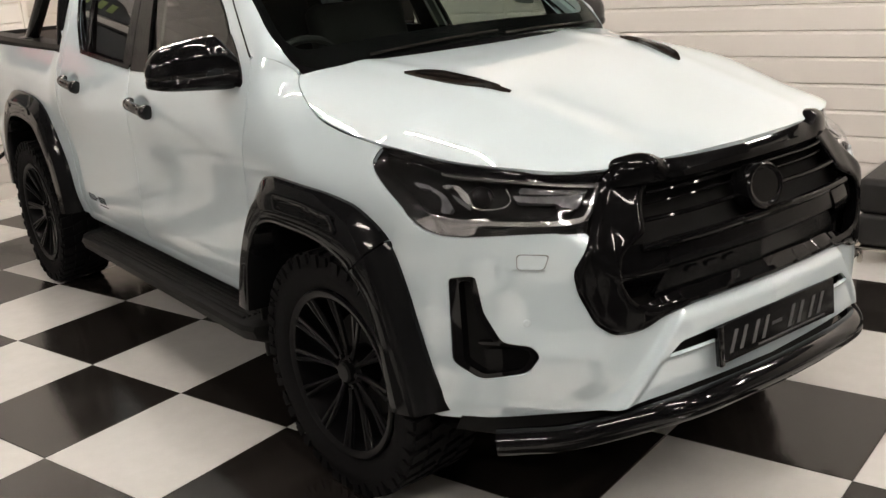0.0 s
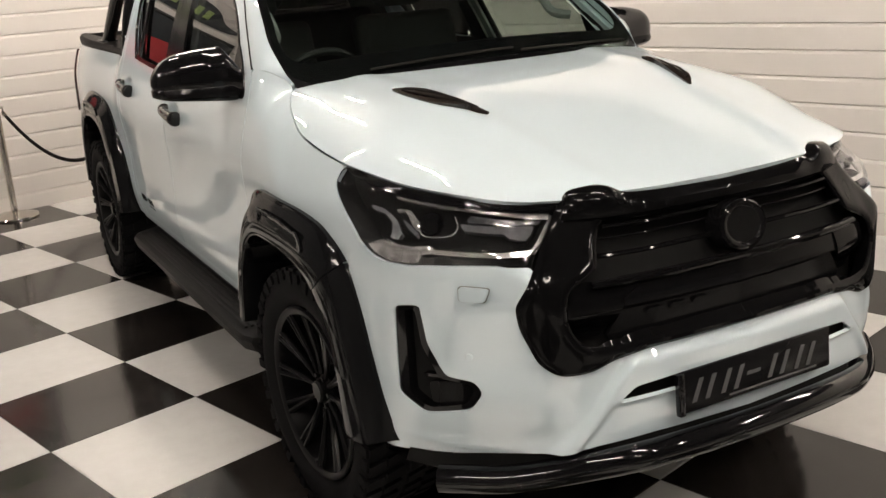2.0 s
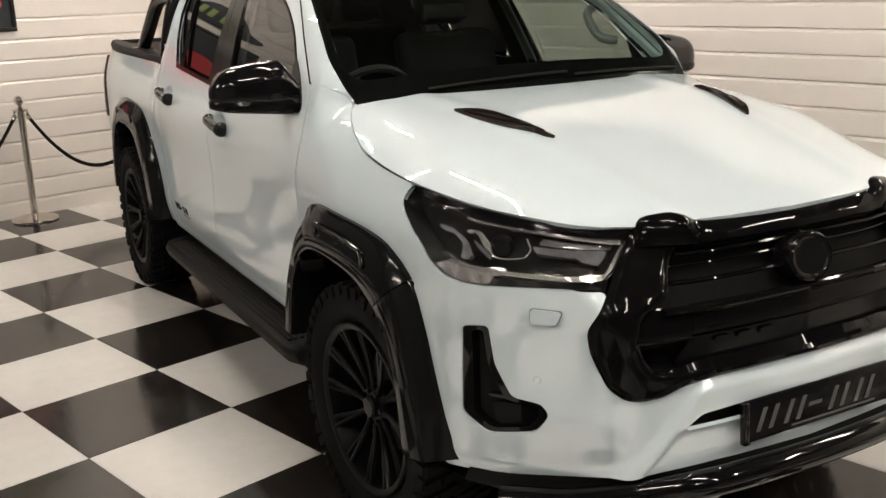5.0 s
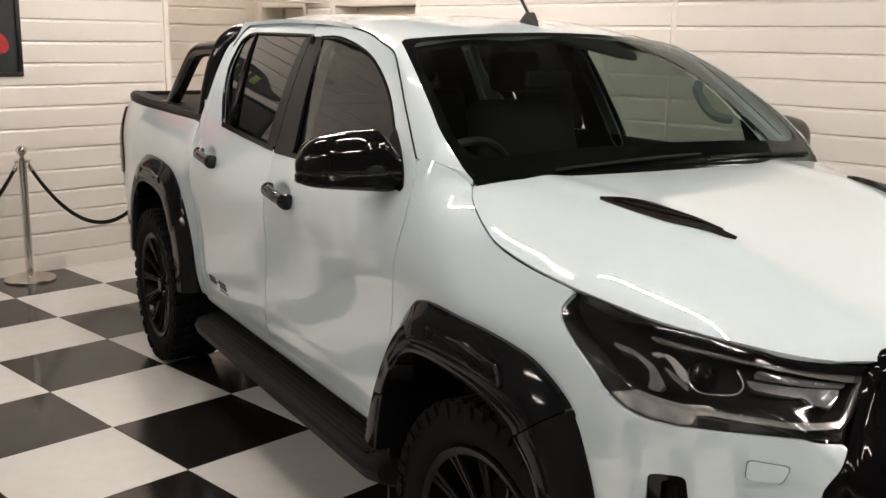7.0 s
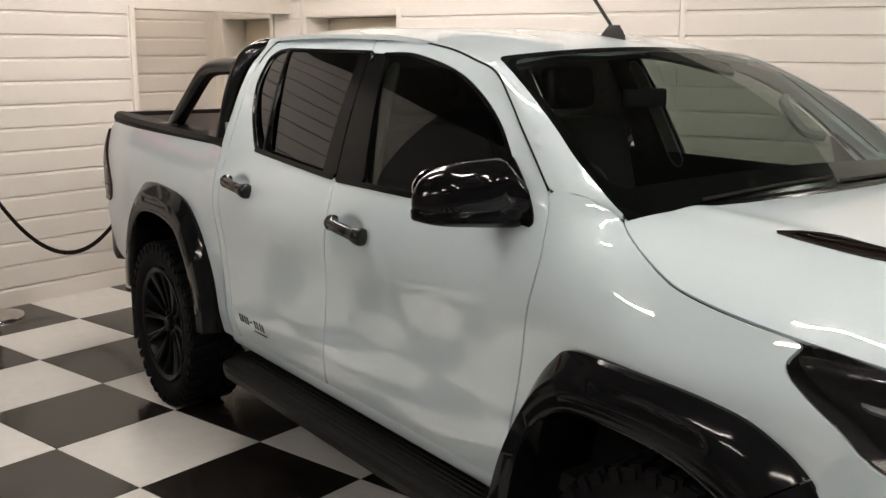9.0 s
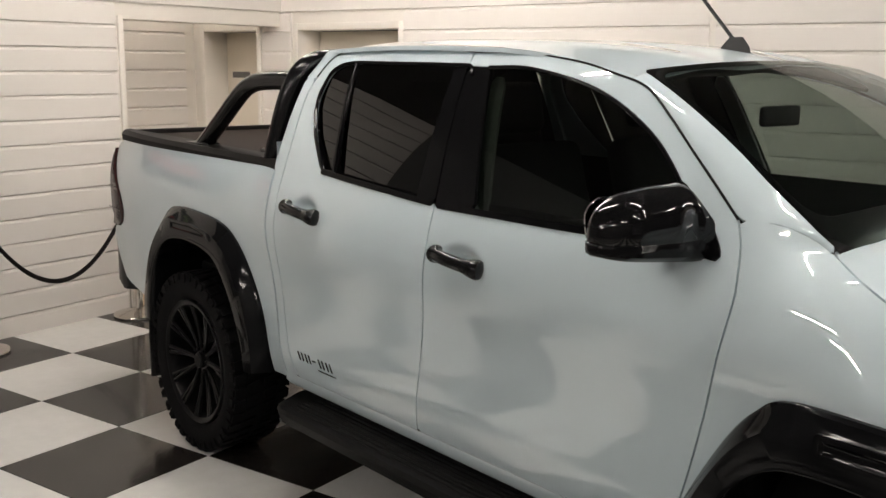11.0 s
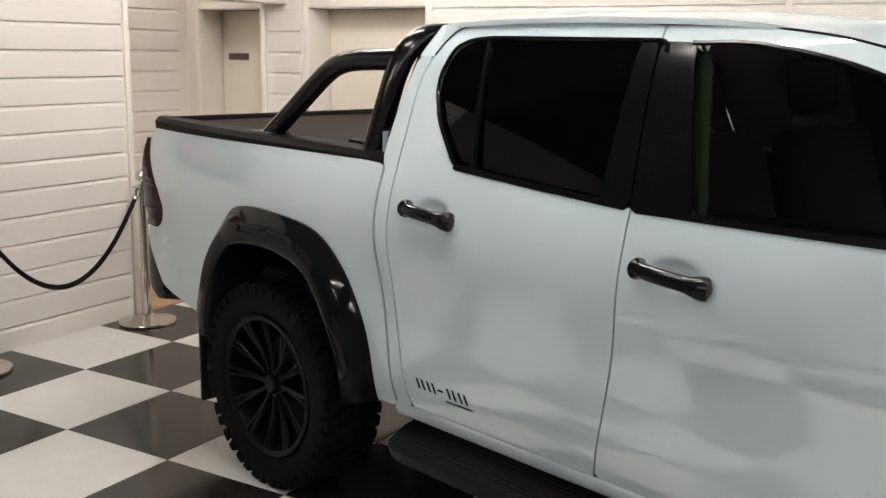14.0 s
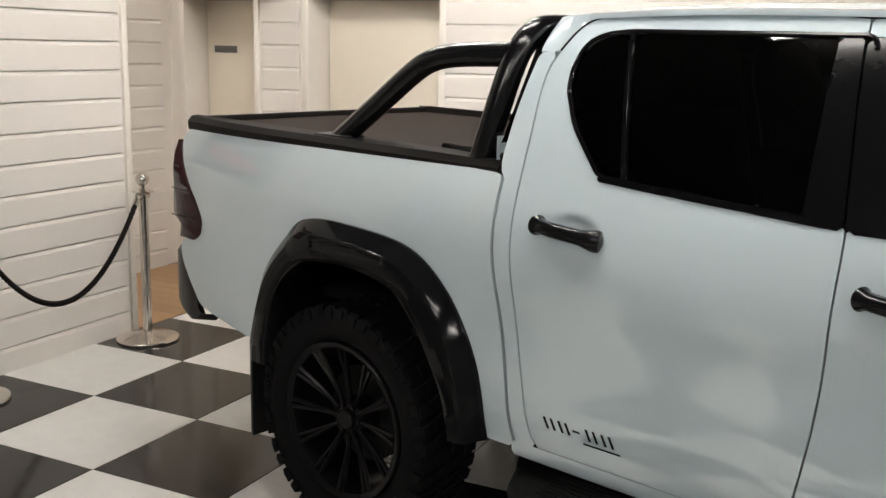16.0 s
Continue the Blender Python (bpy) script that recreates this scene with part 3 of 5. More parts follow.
def F(off=0.0):
    def f(s, z):
        y = y_of(s)
        if not off:
            return (front_x(y, z), y, z)
        d = (front_x(y + .004, z) - front_x(y - .004, z)) / .008
        k = off / math.sqrt(1 + d * d)
        return (front_x(y, z) + k, y - k * d, z)
    return f


def on_front(poly):
    return [(s_of(y), z) for y, z in poly]


def both(name, make, mat, label="", parent=truck, **kw):
    """A part on the truck's right side and its mirror image on the left."""
    bm = make()
    other = mirrored(bm)
    return part(name, bm, mat, parent, label, **kw), part(name, other, mat, parent, label, **kw)


G = 0.0028   # half of a shut line
F_SEAM = [(-.530, 1.318), (-.507, 1.265), (-.494, 1.20), (-.490, 1.14), (-.506, 1.03), (-.549, .845), (-.600, .65), (-.656, .50)]
B_SEAM = [(-1.640, .50), (-1.602, .70), (-1.578, .905), (-1.570, 1.1), (-1.574, 1.24), (-1.604, 1.46), (-1.638, 1.695)]
R_SEAM = [(-2.365, .50), (-2.39, .556), (-2.423, .737), (-2.457, .992), (-2.470, 1.185), (-2.477, 1.375), (-2.484, 1.494), (-2.480, 1.557), (-2.461, 1.604)]
GAP = [(-2.443, .475), (-2.458, .561), (-2.488, .806), (-2.526, 1.042), (-2.535, 1.262)]
TOP_F = [(-1.638, 1.695), (-1.40, 1.690), (-1.179, 1.667), (-1.03, 1.636), (-.906, 1.603), (-.80, 1.533), (-.709, 1.462), (-.62, 1.392), (-.530, 1.318)]
TOP_R = [(-2.461, 1.604), (-2.433, 1.651), (-2.402, 1.682), (-2.362, 1.697), (-2.301, 1.704), (-2.101, 1.712), (-1.85, 1.708), (-1.638, 1.695)]
sp = lambda pts: [tuple(p) for p in spline(pts, 6)]
shift = lambda pts, dx: [(x + dx, z) for x, z in pts]

front_door = sp(shift(F_SEAM, -G)) + sp(shift(B_SEAM, G)) + sp(TOP_F)[1:-1]
rear_door = sp(shift(B_SEAM, -G))[::-1] + sp(shift(R_SEAM, G)) + sp(TOP_R)[1:-1]
front_hole = sp([(-.625, 1.250), (-1.0, 1.238), (-1.40, 1.236), (-1.60, 1.235)]) + sp([(-1.665, 1.653), (-1.535, 1.650), (-1.343, 1.646), (-1.066, 1.592), (-.844, 1.492), (-.70, 1.372), (-.62, 1.29)])
rear_hole = rounded([(-1.545, 1.238), (-2.20, 1.278), (-2.235, 1.29), (-2.34, 1.402), (-2.395, 1.50), (-2.402, 1.55), (-2.385, 1.625), (-2.33, 1.652), (-2.25, 1.660), (-1.61, 1.654)], 0.03)

R_OUT = [(-3.625, .50), (-3.62, .60), (-3.54, .82), (-3.43, .955), (-3.32, 1.037), (-3.08, 1.040), (-2.85, 1.008), (-2.70, .91), (-2.61, .775), (-2.56, .62), (-2.55, .47)]
R_IN = [(-3.48, .50), (-3.475, .60), (-3.43, .76), (-3.35, .855), (-3.25, .905), (-3.06, .915), (-2.88, .88), (-2.79, .80), (-2.715, .69), (-2.66, .58), (-2.635, .47)]
F_OUT = [(-.66, .47), (-.585, .65), (-.48, .83), (-.40, .922), (-.315, .966), (-.07, .966), (.09, .957), (.205, .936), (.318, .872), (.378, .765), (.420, .645), (.498, .42)]
F_IN = [(-.52, .47), (-.485, .63), (-.42, .745), (-.34, .808), (-.245, .828), (-.07, .824), (.03, .812), (.105, .79), (.168, .760), (.248, .690), (.293, .56), (.318, .385)]
inset = lambda pts, c, k: [(c[0] + (x - c[0]) * k, c[1] + (z - c[1]) * k) for x, z in pts]
R_HOLE = sp(inset(R_OUT, (-3.09, .45), .95)) + [(-2.58, .30), (-3.6, .30)]
F_HOLE = sp(inset(F_OUT, (-.07, .45), .95)) + [(.45, .25), (-.63, .25)]
HOOD_LINE = [(x, float(hood_ze(x))) for x in np.linspace(.25, -.34, 16)]

LAMP_SIDE = [tuple(p) for p in spline([(-.8135, .936), (-.8172, .959), (-.8136, 1.0), (-.803, 1.04), (-.790, 1.080), (-.786, 1.097)], 5)]
fender = HOOD_LINE + [(-.375, 1.290), (-.415, 1.312), (-.45, 1.3195), (-.50, 1.321)] + sp(shift(F_SEAM, G))[1:] + [(-.68, .47), (.30, .47), (.33, .60), (.36, .75), (.39, .868), (.412, .925)] + [(front_x(y, z) - .003, z) for y, z in [(-a, b) for a, b in LAMP_SIDE]]
bed = sp(shift(GAP, -.007)) + [(-3.4, 1.280), (-4.14, 1.288), (-4.205, 1.24), (-4.198, 1.215), (-4.150, 1.144), (-4.073, 1.066), (-4.008, 1.002), (-3.966, .932), (-3.979, .885), (-4.02, .863), (-4.13, .845), (-4.150, .81), (-4.142, .76), (-4.092, .683), (-4.025, .60), (-3.955, .585), (-3.78, .558), (-3.70, .545), (-3.60, .545), (-3.60, .47)]
quarter = sp(shift(R_SEAM, -G)) + [(-2.495, 1.603), (-2.526, 1.600), (-2.541, 1.50), (-2.555, 1.40), (-2.557, 1.31), (-2.550, 1.262)] + sp(shift(GAP, .005))[::-1] + [(-2.44, .47)]


def dished(x, z):
    """The door skin with a finger recess behind each handle."""
    d = 0.0
    for cx, cz in ((-1.408, 1.092), (-2.272, 1.135)):
        q = math.hypot((x - cx) / .088, (z - cz - .004) / .047)
        d += .017 * float(step01(1.0, .35, q))
    return (x, -side_w(x, z) + d, z)


def frame_of(name, poly, hole):
    right, left = both(name, lambda: sheet(poly, dished, .012, [hole]), PAINT)
    return right, left


doors_f = frame_of("front_door", front_door, front_hole)
doors_r = frame_of("rear_door", rear_door, rear_hole)
both("front_wing", lambda: sheet(fender, S(), .012, [F_HOLE]), PAINT)
both("bed_side", lambda: sheet(bed, S(), .02, [R_HOLE]), PAINT)
both("rear_cab_pillar", lambda: sheet(quarter, S(), .02), PAINT)
both("sill", lambda: loft([[(x, -side_w(x, .50) + .004, .497), (x, -side_w(x, .47) - .002, .466), (x, -.765, .446), (x, -.70, .432), (x, -.66, .46)] for x in np.linspace(-2.46, -.64, 20)]), PAINT)
both("inner_body", lambda: loft([[(x, -side_w(x, z) + .05, z) for z in np.linspace(.46, 1.255, 14)] for x in np.linspace(-4.0, .3, 60) if -2.50 < x < -.66]), DARK)

# glass, black pillar covers and window seals
def pane(x, z):
    """The side glass: a little steeper than the door frame, deeper set at the belt."""
    return (x, -side_w(x, z) + .024 - .018 * (z - 1.25) / .4, z)
REAR_GLASS = rounded([(-1.670, 1.252), (-2.148, 1.284), (-2.243, 1.655), (-1.690, 1.652)], .012)
QUARTER = rounded([(-2.165, 1.286), (-2.215, 1.292), (-2.33, 1.402), (-2.385, 1.50), (-2.392, 1.55), (-2.375, 1.62), (-2.325, 1.645), (-2.258, 1.654)], .02)
FRONT_GLASS_P = [(-.64, 1.258), (-1.0, 1.245), (-1.405, 1.243)] + [(-1.53, 1.645), (-1.343, 1.640), (-1.066, 1.586), (-.848, 1.486), (-.71, 1.372), (-.64, 1.30)]
for k in (0, 1):
    fd, rd = doors_f[k], doors_r[k]
    put = (lambda bm: bm) if k == 0 else (lambda bm: (mirrored(bm)))
    part("window_glass", put(sheet(sp(FRONT_GLASS_P + FRONT_GLASS_P[:1]), pane, .03, lip=0)), FRONT_GLASS, fd, "dark tinted window")
    part("window_glass", put(sheet(REAR_GLASS, pane, .03, lip=0)), DARK_GLASS, rd, "near-black privacy window")
    part("quarter_glass", put(sheet(QUARTER, pane, .03, lip=0)), DARK_GLASS, rd, "near-black privacy window")
    part("pillar_cover", put(sheet([(-1.575, 1.236), (-1.40, 1.236), (-1.528, 1.652), (-1.632, 1.654)], S(-.003), .02)), TRIM, fd, "gloss black pillar cover")
    part("pillar_cover", put(sheet([(-1.580, 1.236), (-1.676, 1.243), (-1.696, 1.656), (-1.640, 1.656)], S(-.003), .02)), TRIM, rd, "gloss black pillar cover")
    part("pillar_trim", put(sheet([(-1.445, 1.20), (-1.375, 1.20), (-1.492, 1.62), (-1.56, 1.62)], S(-.045), .03, lip=.01)), PALE, fd, "pale grey inner pillar trim")
    part("pillar_backing", put(sheet([(-1.50, 1.235), (-1.64, 1.235), (-1.70, 1.662), (-1.58, 1.662)], S(-.022), .03)), DARK, fd)
    part("window_bar", put(loft([[S(o)(-2.147 - .097 * u - .013 * v, 1.28 + .377 * u) for v, o in ((0, -.012), (0, .001), (.12, .003), (.88, .003), (1, .001), (1, -.012))] for u in np.linspace(0, 1, 16)])), TRIM, rd, "thin black window divider")
    part("belt_strip", put(sheet(sp([(-.61, 1.238), (-1.0, 1.229), (-1.569, 1.228)]) + sp([(-1.569, 1.246), (-1.0, 1.247), (-.61, 1.258)]), S(.004), .015)), TRIM, fd)
    part("belt_strip", put(sheet(sp([(-1.578, 1.230), (-2.0, 1.256), (-2.225, 1.272)]) + sp([(-2.235, 1.292), (-2.0, 1.274), (-1.578, 1.248)]), S(.004), .015)), TRIM, rd)
    part("window_seal", put(tube([S(-.002)(x, z) for x, z in rear_hole[6:]], .007, 6)), TRIM, rd)
    part("window_seal", put(tube([S(-.002)(x, z) for x, z in sp([(-1.535, 1.648), (-1.343, 1.644), (-1.066, 1.590), (-.844, 1.490), (-.70, 1.370), (-.625, 1.275)])], .007, 6)), TRIM, fd)

# roof and the rails between roof, screen and doors
def roof_f(x, y):
    return (x, y, float(roof_z(x)) - (.026 + .019 * float(step01(-1.5, -1.0, x))) * (abs(y) / .575) ** 2.6 + .004 * math.cos(y * 18))
ROOF_REAR = sp([(-2.45, .575), (-2.545, .50), (-2.60, .25), (-2.60, -.25), (-2.545, -.50), (-2.45, -.575)])
roof_poly = sp([(-.965, -.575), (-.935, -.40), (-.915, 0), (-.935, .40), (-.965, .575)]) + ROOF_REAR
part("roof", sheet(roof_poly, roof_f, .03, out=(0, 0, 1)), PAINT, truck)


screen_w = pchip([0, .1, .25, .45, .7, 1], [.672, .690, .694, .670, .630, .572])


def screen(u, v):
    w = float(screen_w(v))
    b = np.array((-.315 + .03 * (1 - u * u), w * u, 1.262 + .025 * (1 - u * u)))
    t = np.array((-.968 + .045 * (1 - u * u), w * u, 1.648 + .030 * (1 - u * u)))
    p = b + (t - b) * v + np.array((.5, 0, .85)) * .035 * 4 * v * (1 - v)
    return tuple(p)


def rail():
    rows = []
    outer = sp([(-.335, float(hood_ze(-.335))), (-.375, 1.2925), (-.415, 1.3145), (-.45, 1.322), (-.525, 1.3235)] + TOP_F[::-1][1:] + TOP_R[::-1][1:])
    n = len(outer)
    for i, (x, z) in enumerate(outer):
        o = np.array(S()(x, z - .002))
        if x > -.96:
            v = np.clip((x + .315) / (-.968 + .315), 0, 1)
            i_ = np.array(screen(-1, v))
        else:
            i_ = np.array(roof_f(max(x, -2.45), -.575))
        k = min(1.0, float(np.linalg.norm(o - i_)) / .075) * (1 - .85 * float(step01(-2.28, -2.42, x)))
        rows.append([i_ - np.array((0, 0, .015)), i_, i_ * .6 + o * .4 + np.array((0, -.006, .007)) * k, i_ * .25 + o * .75 + np.array((0, -.005, .004)) * k, o, o + np.array((0, .015, -.012))])
    # round the rear corner of the roof, down to the top of the rear pillar
    for (x, y), xl in list(zip(ROOF_REAR[-7:][::-1], np.linspace(-2.461, -2.526, 7)))[1:]:
        o, i_ = np.array(S()(xl, 1.602)), np.array(roof_f(x, y))
        g = np.array((-.006 * (2.461 + xl) / -.065, -.001, .001))
        rows.append([i_ - np.array((0, 0, .015)), i_, i_ * .6 + o * .4 + g, i_ * .25 + o * .75 + g * .7, o, o + np.array((0, .015, -.012))])
    return loft(rows)
both("roof_rail", rail, PAINT)
both("door_top_seam", lambda: tube([S(.0005)(x, z) for x, z in sp(TOP_R) + sp(TOP_F)[1:]], .0034, 6), DARK)
scr = part("windscreen", sheet([(-.985, .01), (.985, .01), (.985, .985), (-.985, .985)], screen, .06, lip=0, out=(1, 0, 1)), SCREEN, truck, "green tinted windscreen")
part("screen_border", sheet(rounded([(-1, 0), (1, 0), (1, 1), (-1, 1)], .05), screen, .03, [rounded([(-.95, .13), (.95, .13), (.955, .955), (-.955, .955)], .1)], lip=0, out=(1, 0, 1), lift=-.004), TRIM, scr, "black screen border")
part("sun_strip", sheet([(.05, .90), (.30, .78), (.42, .76), (.46, .82), (.40, .97), (-.08, .97)], screen, .03, lip=0.01, out=(1, 0, 1), lift=-.012), CABIN, scr, "black sensor cover")
for y0, y1 in ((-.42, .12), (.15, .62)):
    pts = [np.array(screen(y0 / .67 + (y1 - y0) / .67 * t, .022 + .02 * t)) + np.array((.004, 0, .007)) for t in np.linspace(0, 1, 12)]
    part("wiper", tube(pts, .0045, 6), RAIL, truck)
part("cowl", loft([[screen(u, .04)[0:3] for u in np.linspace(-1, 1, 21)], [(screen(u, 0)[0] + .04, screen(u, 0)[1] * .97, screen(u, 0)[2] - .06) for u in np.linspace(-1, 1, 21)]]), TRIM, truck)

# bonnet
def hood_f(x, y):
    ye = float(hood_y(x)) + .004
    zc, ze = float(hood_zc(x)), float(hood_ze(x))
    ridge = .006 * math.exp(-((abs(y) - .42 + .10 * x) / .05) ** 2)
    return (x, y, zc - (zc - ze) * min(1.12, abs(y) / ye) ** 7 + ridge)
edge = [(x, float(hood_y(x)) - G) for x in np.linspace(-.335, .25, 18)] + [(x, float(hood_y(x)) - .004) for x in np.linspace(.28, .775, 22)]
nose = [(float(front_x(y, 1.05)) + .004, y) for y in (.40, .30, .20, .10, 0)]
bonnet_poly = [(-.295, -.0)] + [(-.30, .3), (-.315, .5)] + edge + nose + [(x, -y) for x, y in (edge + nose[:-1])[::-1]] + [(-.315, -.5), (-.30, -.3)]
bonnet = part("bonnet", sheet(bonnet_poly, hood_f, .025, out=(0, 0, 1)), PAINT, truck)
for s in (-1, 1):
    sc = [(-.045, .480), (.05, .478), (.17, .452), (.27, .402), (.325, .358), (.24, .374), (.10, .416), (-.01, .456)]
    sc = [(x, y * s) for x, y in sc]
    part("bonnet_vent", sheet(spline(sc, 5, True), lambda x, y: (hood_f(x, y)[0], y, hood_f(x, y)[2] + .004 + .012 * math.exp(-((abs(y) - .43 + .11 * max(0, x)) / .03) ** 2)), .008, out=(0, 0, 1), lip=.014), VENT, bonnet, "dark bonnet vent blade")

# raised ribs along the vents
for ob, sgn in zip([o for o in bonnet.children if o.name.startswith("bonnet_vent")], (-1, 1)):
    for a, c in ((.012, .0028), (-.008, .0022)):
        pts = []
        for t in np.linspace(.12, .90, 14):
            x = -.045 + .37 * t
            y = float(np.interp(x, [-.045, .05, .17, .27, .325], [.470, .452, .420, .386, .360])) + a * math.sin(math.pi * t)
            z = hood_f(x, y)[2] + .004 + .012 * math.exp(-((y - .43 + .11 * max(0, x)) / .03) ** 2)
            pts.append((x, y * sgn, z + .0015))
        part("rib", tube(pts, c, 6), TRIM, ob)

# headlamps
LAMP_TOP = [(-0.7790, 1.1130), (-0.7625, 1.1095), (-0.7449, 1.0961), (-0.7262, 1.0851), (-0.7068, 1.0770), (-0.6685, 1.0700), (-0.6312, 1.0658), (-0.5859, 1.0611), (-0.5310, 1.0538), (-0.4496, 1.0407)]
LAMP = LAMP_TOP + [(-0.4656, 1.0224), (-0.5165, 0.9618), (-0.5535, 0.9396), (-0.5664, 0.9232), (-0.6328, 0.9293), (-0.6916, 0.9268), (-0.7484, 0.9212), (-0.7712, 0.9168), (-0.7967, 0.9146), (-0.8085, 0.9218)] + LAMP_SIDE
for s in (1, -1):
    flip = (lambda b: b) if s == 1 else mirrored
    lens_poly = on_front(rounded(LAMP, .006, 3))
    lamp = part("headlamp", flip(join(sheet(lens_poly, F(-.065), .008, lip=0, out=(1, 0, 0)), loft([[F(o)(u, v) for u, v in lens_poly] for o in (-.065, -.005)], closed=True))), DARK, truck, "smoked black headlamp with chrome strips")
    part("lens", flip(sheet(lens_poly, F(-.002), .008, lip=.01, out=(1, 0, 0))), LENS, lamp, "clear lens")
    brow = [(y, z - .001) for y, z in LAMP_TOP] + [(-0.4609, 1.0246), (-0.5337, 1.0323), (-0.6209, 1.0420), (-0.6788, 1.0468), (-0.7172, 1.0532), (-0.7464, 1.0710), (-.772, 1.092)]
    part("brow", flip(sheet(on_front(brow), F(-.006), .008, lip=.03, out=(1, 0, 0))), GLOSS, lamp)
    for nm, poly, mat, off in (
            ("chrome_strip", [(-0.7290, 1.0525), (-0.6833, 1.0437), (-0.6323, 1.0434), (-0.4789, 1.0266), (-0.4639, 1.0153), (-0.4789, 1.0106), (-0.5949, 1.0290), (-0.6351, 1.0347), (-0.6857, 1.0390), (-0.7321, 1.0464)], STRIP, -0.014),
            ("chrome_strip", [(-0.4786, 1.0136), (-0.4643, 1.0157), (-0.5158, 0.9564), (-0.5375, 0.9420), (-0.5634, 0.9408), (-0.5621, 0.9503), (-0.5416, 0.9525), (-0.5223, 0.9674)], STRIP, -0.012),
            ("chrome_strip", [(-0.7583, 0.9511), (-0.7317, 0.9570), (-0.5588, 0.9509), (-0.5415, 0.9523), (-0.5399, 0.9422), (-0.5632, 0.9405), (-0.7423, 0.9460), (-0.7563, 0.9411)], STRIP, -0.013),
            ("light_guide", [(-0.6727, 1.0065), (-0.5141, 0.9970), (-0.5242, 0.9814), (-0.5456, 0.9664), (-0.5805, 0.9751), (-0.5906, 0.9845), (-0.6742, 0.9939)], LED, -0.03),
            ("light_guide", [(-0.6458, 1.0217), (-0.4931, 1.0051), (-0.5048, 0.9959), (-0.6618, 1.0092)], LED, -0.036),
            ("fin", [(-0.7826, 1.0257), (-0.7702, 1.0215), (-0.7664, 1.0039), (-0.7785, 0.9777), (-0.7895, 0.9649), (-0.7995, 0.9635), (-0.7892, 0.9809), (-0.7776, 0.9974), (-0.7754, 1.0120), (-0.7899, 1.0176)], LED, -0.03),
            ("fin", [(-0.7399, 1.0263), (-0.7332, 1.0220), (-0.7356, 1.0059), (-0.7495, 0.9865), (-0.7526, 0.9941), (-0.7461, 1.0086)], STRIP, -0.03),
            ("fin", [(-0.7560, 1.0209), (-0.7427, 1.0259), (-0.7408, 1.0211), (-0.7550, 1.0151)], STRIP, -0.03),
            ("fin", [(-0.7563, 1.0075), (-0.7544, 1.0029), (-0.7508, 0.9846), (-0.7577, 0.9755), (-0.7615, 0.9913)], LED, -0.028),
            ("reflector", [(-0.8167, 0.9357), (-0.8015, 0.9649), (-0.7826, 0.9602), (-0.7620, 0.9593), (-0.7539, 0.9467), (-0.7590, 0.9239), (-0.7753, 0.9145), (-0.7993, 0.9141), (-0.8113, 0.9213)], MIRRORED, -0.01),
            ("reflector", [(-0.7680, 0.9587), (-0.7392, 0.9647), (-0.7323, 0.9554), (-0.7554, 0.9453)], MIRRORED, -0.014)):
        part(nm, flip(sheet(on_front(poly), F(off), .005, lip=.012, out=(1, 0, 0))), mat, lamp)
    cup = moved(lathe([(.002, .02), (.020, .018), (.027, .006), (.030, -.006), (.033, -.006), (.033, -.03), (.002, -.03)], 20), Matrix.Translation((front_x(-0.7181, 0.9944) - .045, -0.6901, 0.9944)) @ Euler((0, radians(80), radians(-35))).to_matrix().to_4x4())
    part("projector", flip(cup), GLOSS, lamp)
    part("bracket", flip(tube([F(-.03)(s_of(y), z) for y, z in spline([(-0.7287, 1.0104), (-0.7430, 0.9952), (-0.7472, 0.9796), (-0.7292, 0.9780), (-0.6998, 0.9842), (-0.6805, 1.0001), (-0.6718, 1.0192)], 5)], .002, 6)), STRIP, lamp)

# front bumper
FOG = rounded([(-.792, .805), (-.760, .818), (-.752, .72), (-.728, .640), (-.682, .633), (-.670, .607), (-.690, .556), (-.763, .531), (-.794, .567)], .012)
GR = [(0, 1.035), (-.25, 1.046), (-.42, 1.053), (-.462, 1.045), (-.484, 1.005), (-.525, .955), (-.580, .890), (-.606, .830), (-.600, .775), (-.570, .690), (-.535, .658), (-.50, .654), (-.45, .660), (-.40, .680), (-.30, .694), (0, .698)]
SLOT = [(-.408, .570), (-.355, .608), (-.25, .616), (0, .618)]
sym = lambda half: half + [(-y, z) for y, z in half[::-1] if y < 0]
GR_ALL = rounded(GR + [(-y, z) for y, z in GR[1:-1][::-1]], .016)
lower = [(0, .470), (-.30, .472), (-.45, .466), (-.567, .450), (-.738, .415), (-.80, .392), (-.822, .40), (-.826, .60), (-.824, .80)]
skin = [(-y, z) for y, z in lower[::-1]][:-1] + lower + [p for p in sym([(-.822, .90), (-.8165, .933), (-0.8140, 0.9347), (-0.8086, 0.9202), (-0.7968, 0.9123), (-0.7714, 0.9138), (-0.7486, 0.9183), (-0.6918, 0.9239), (-0.6331, 0.9265), (-0.5674, 0.9209), (-.52, .89), (-.40, .86), (0, .86)])]


def bumper_f(s, z):
    x, y, z = F()(s, z)
    a = abs(y)
    wing = .375 + (.65 - z) * .85
    chin = .020 * step01(wing + .018, wing - .008, a) * step01(.70, .660, z) - .010 * step01(.575, .56, z) * step01(wing - .02, wing - .05, a)
    tuck = -.016 * step01(.545, .46, z) * step01(wing - .02, wing + .06, a) - .02 * step01(.46, .40, z)
    ridge = .010 * math.exp(-((z - .60) / .05) ** 2) * step01(.52, .60, a) * step01(.78, .70, a)
    return (x + chin + tuck + ridge, y, z)


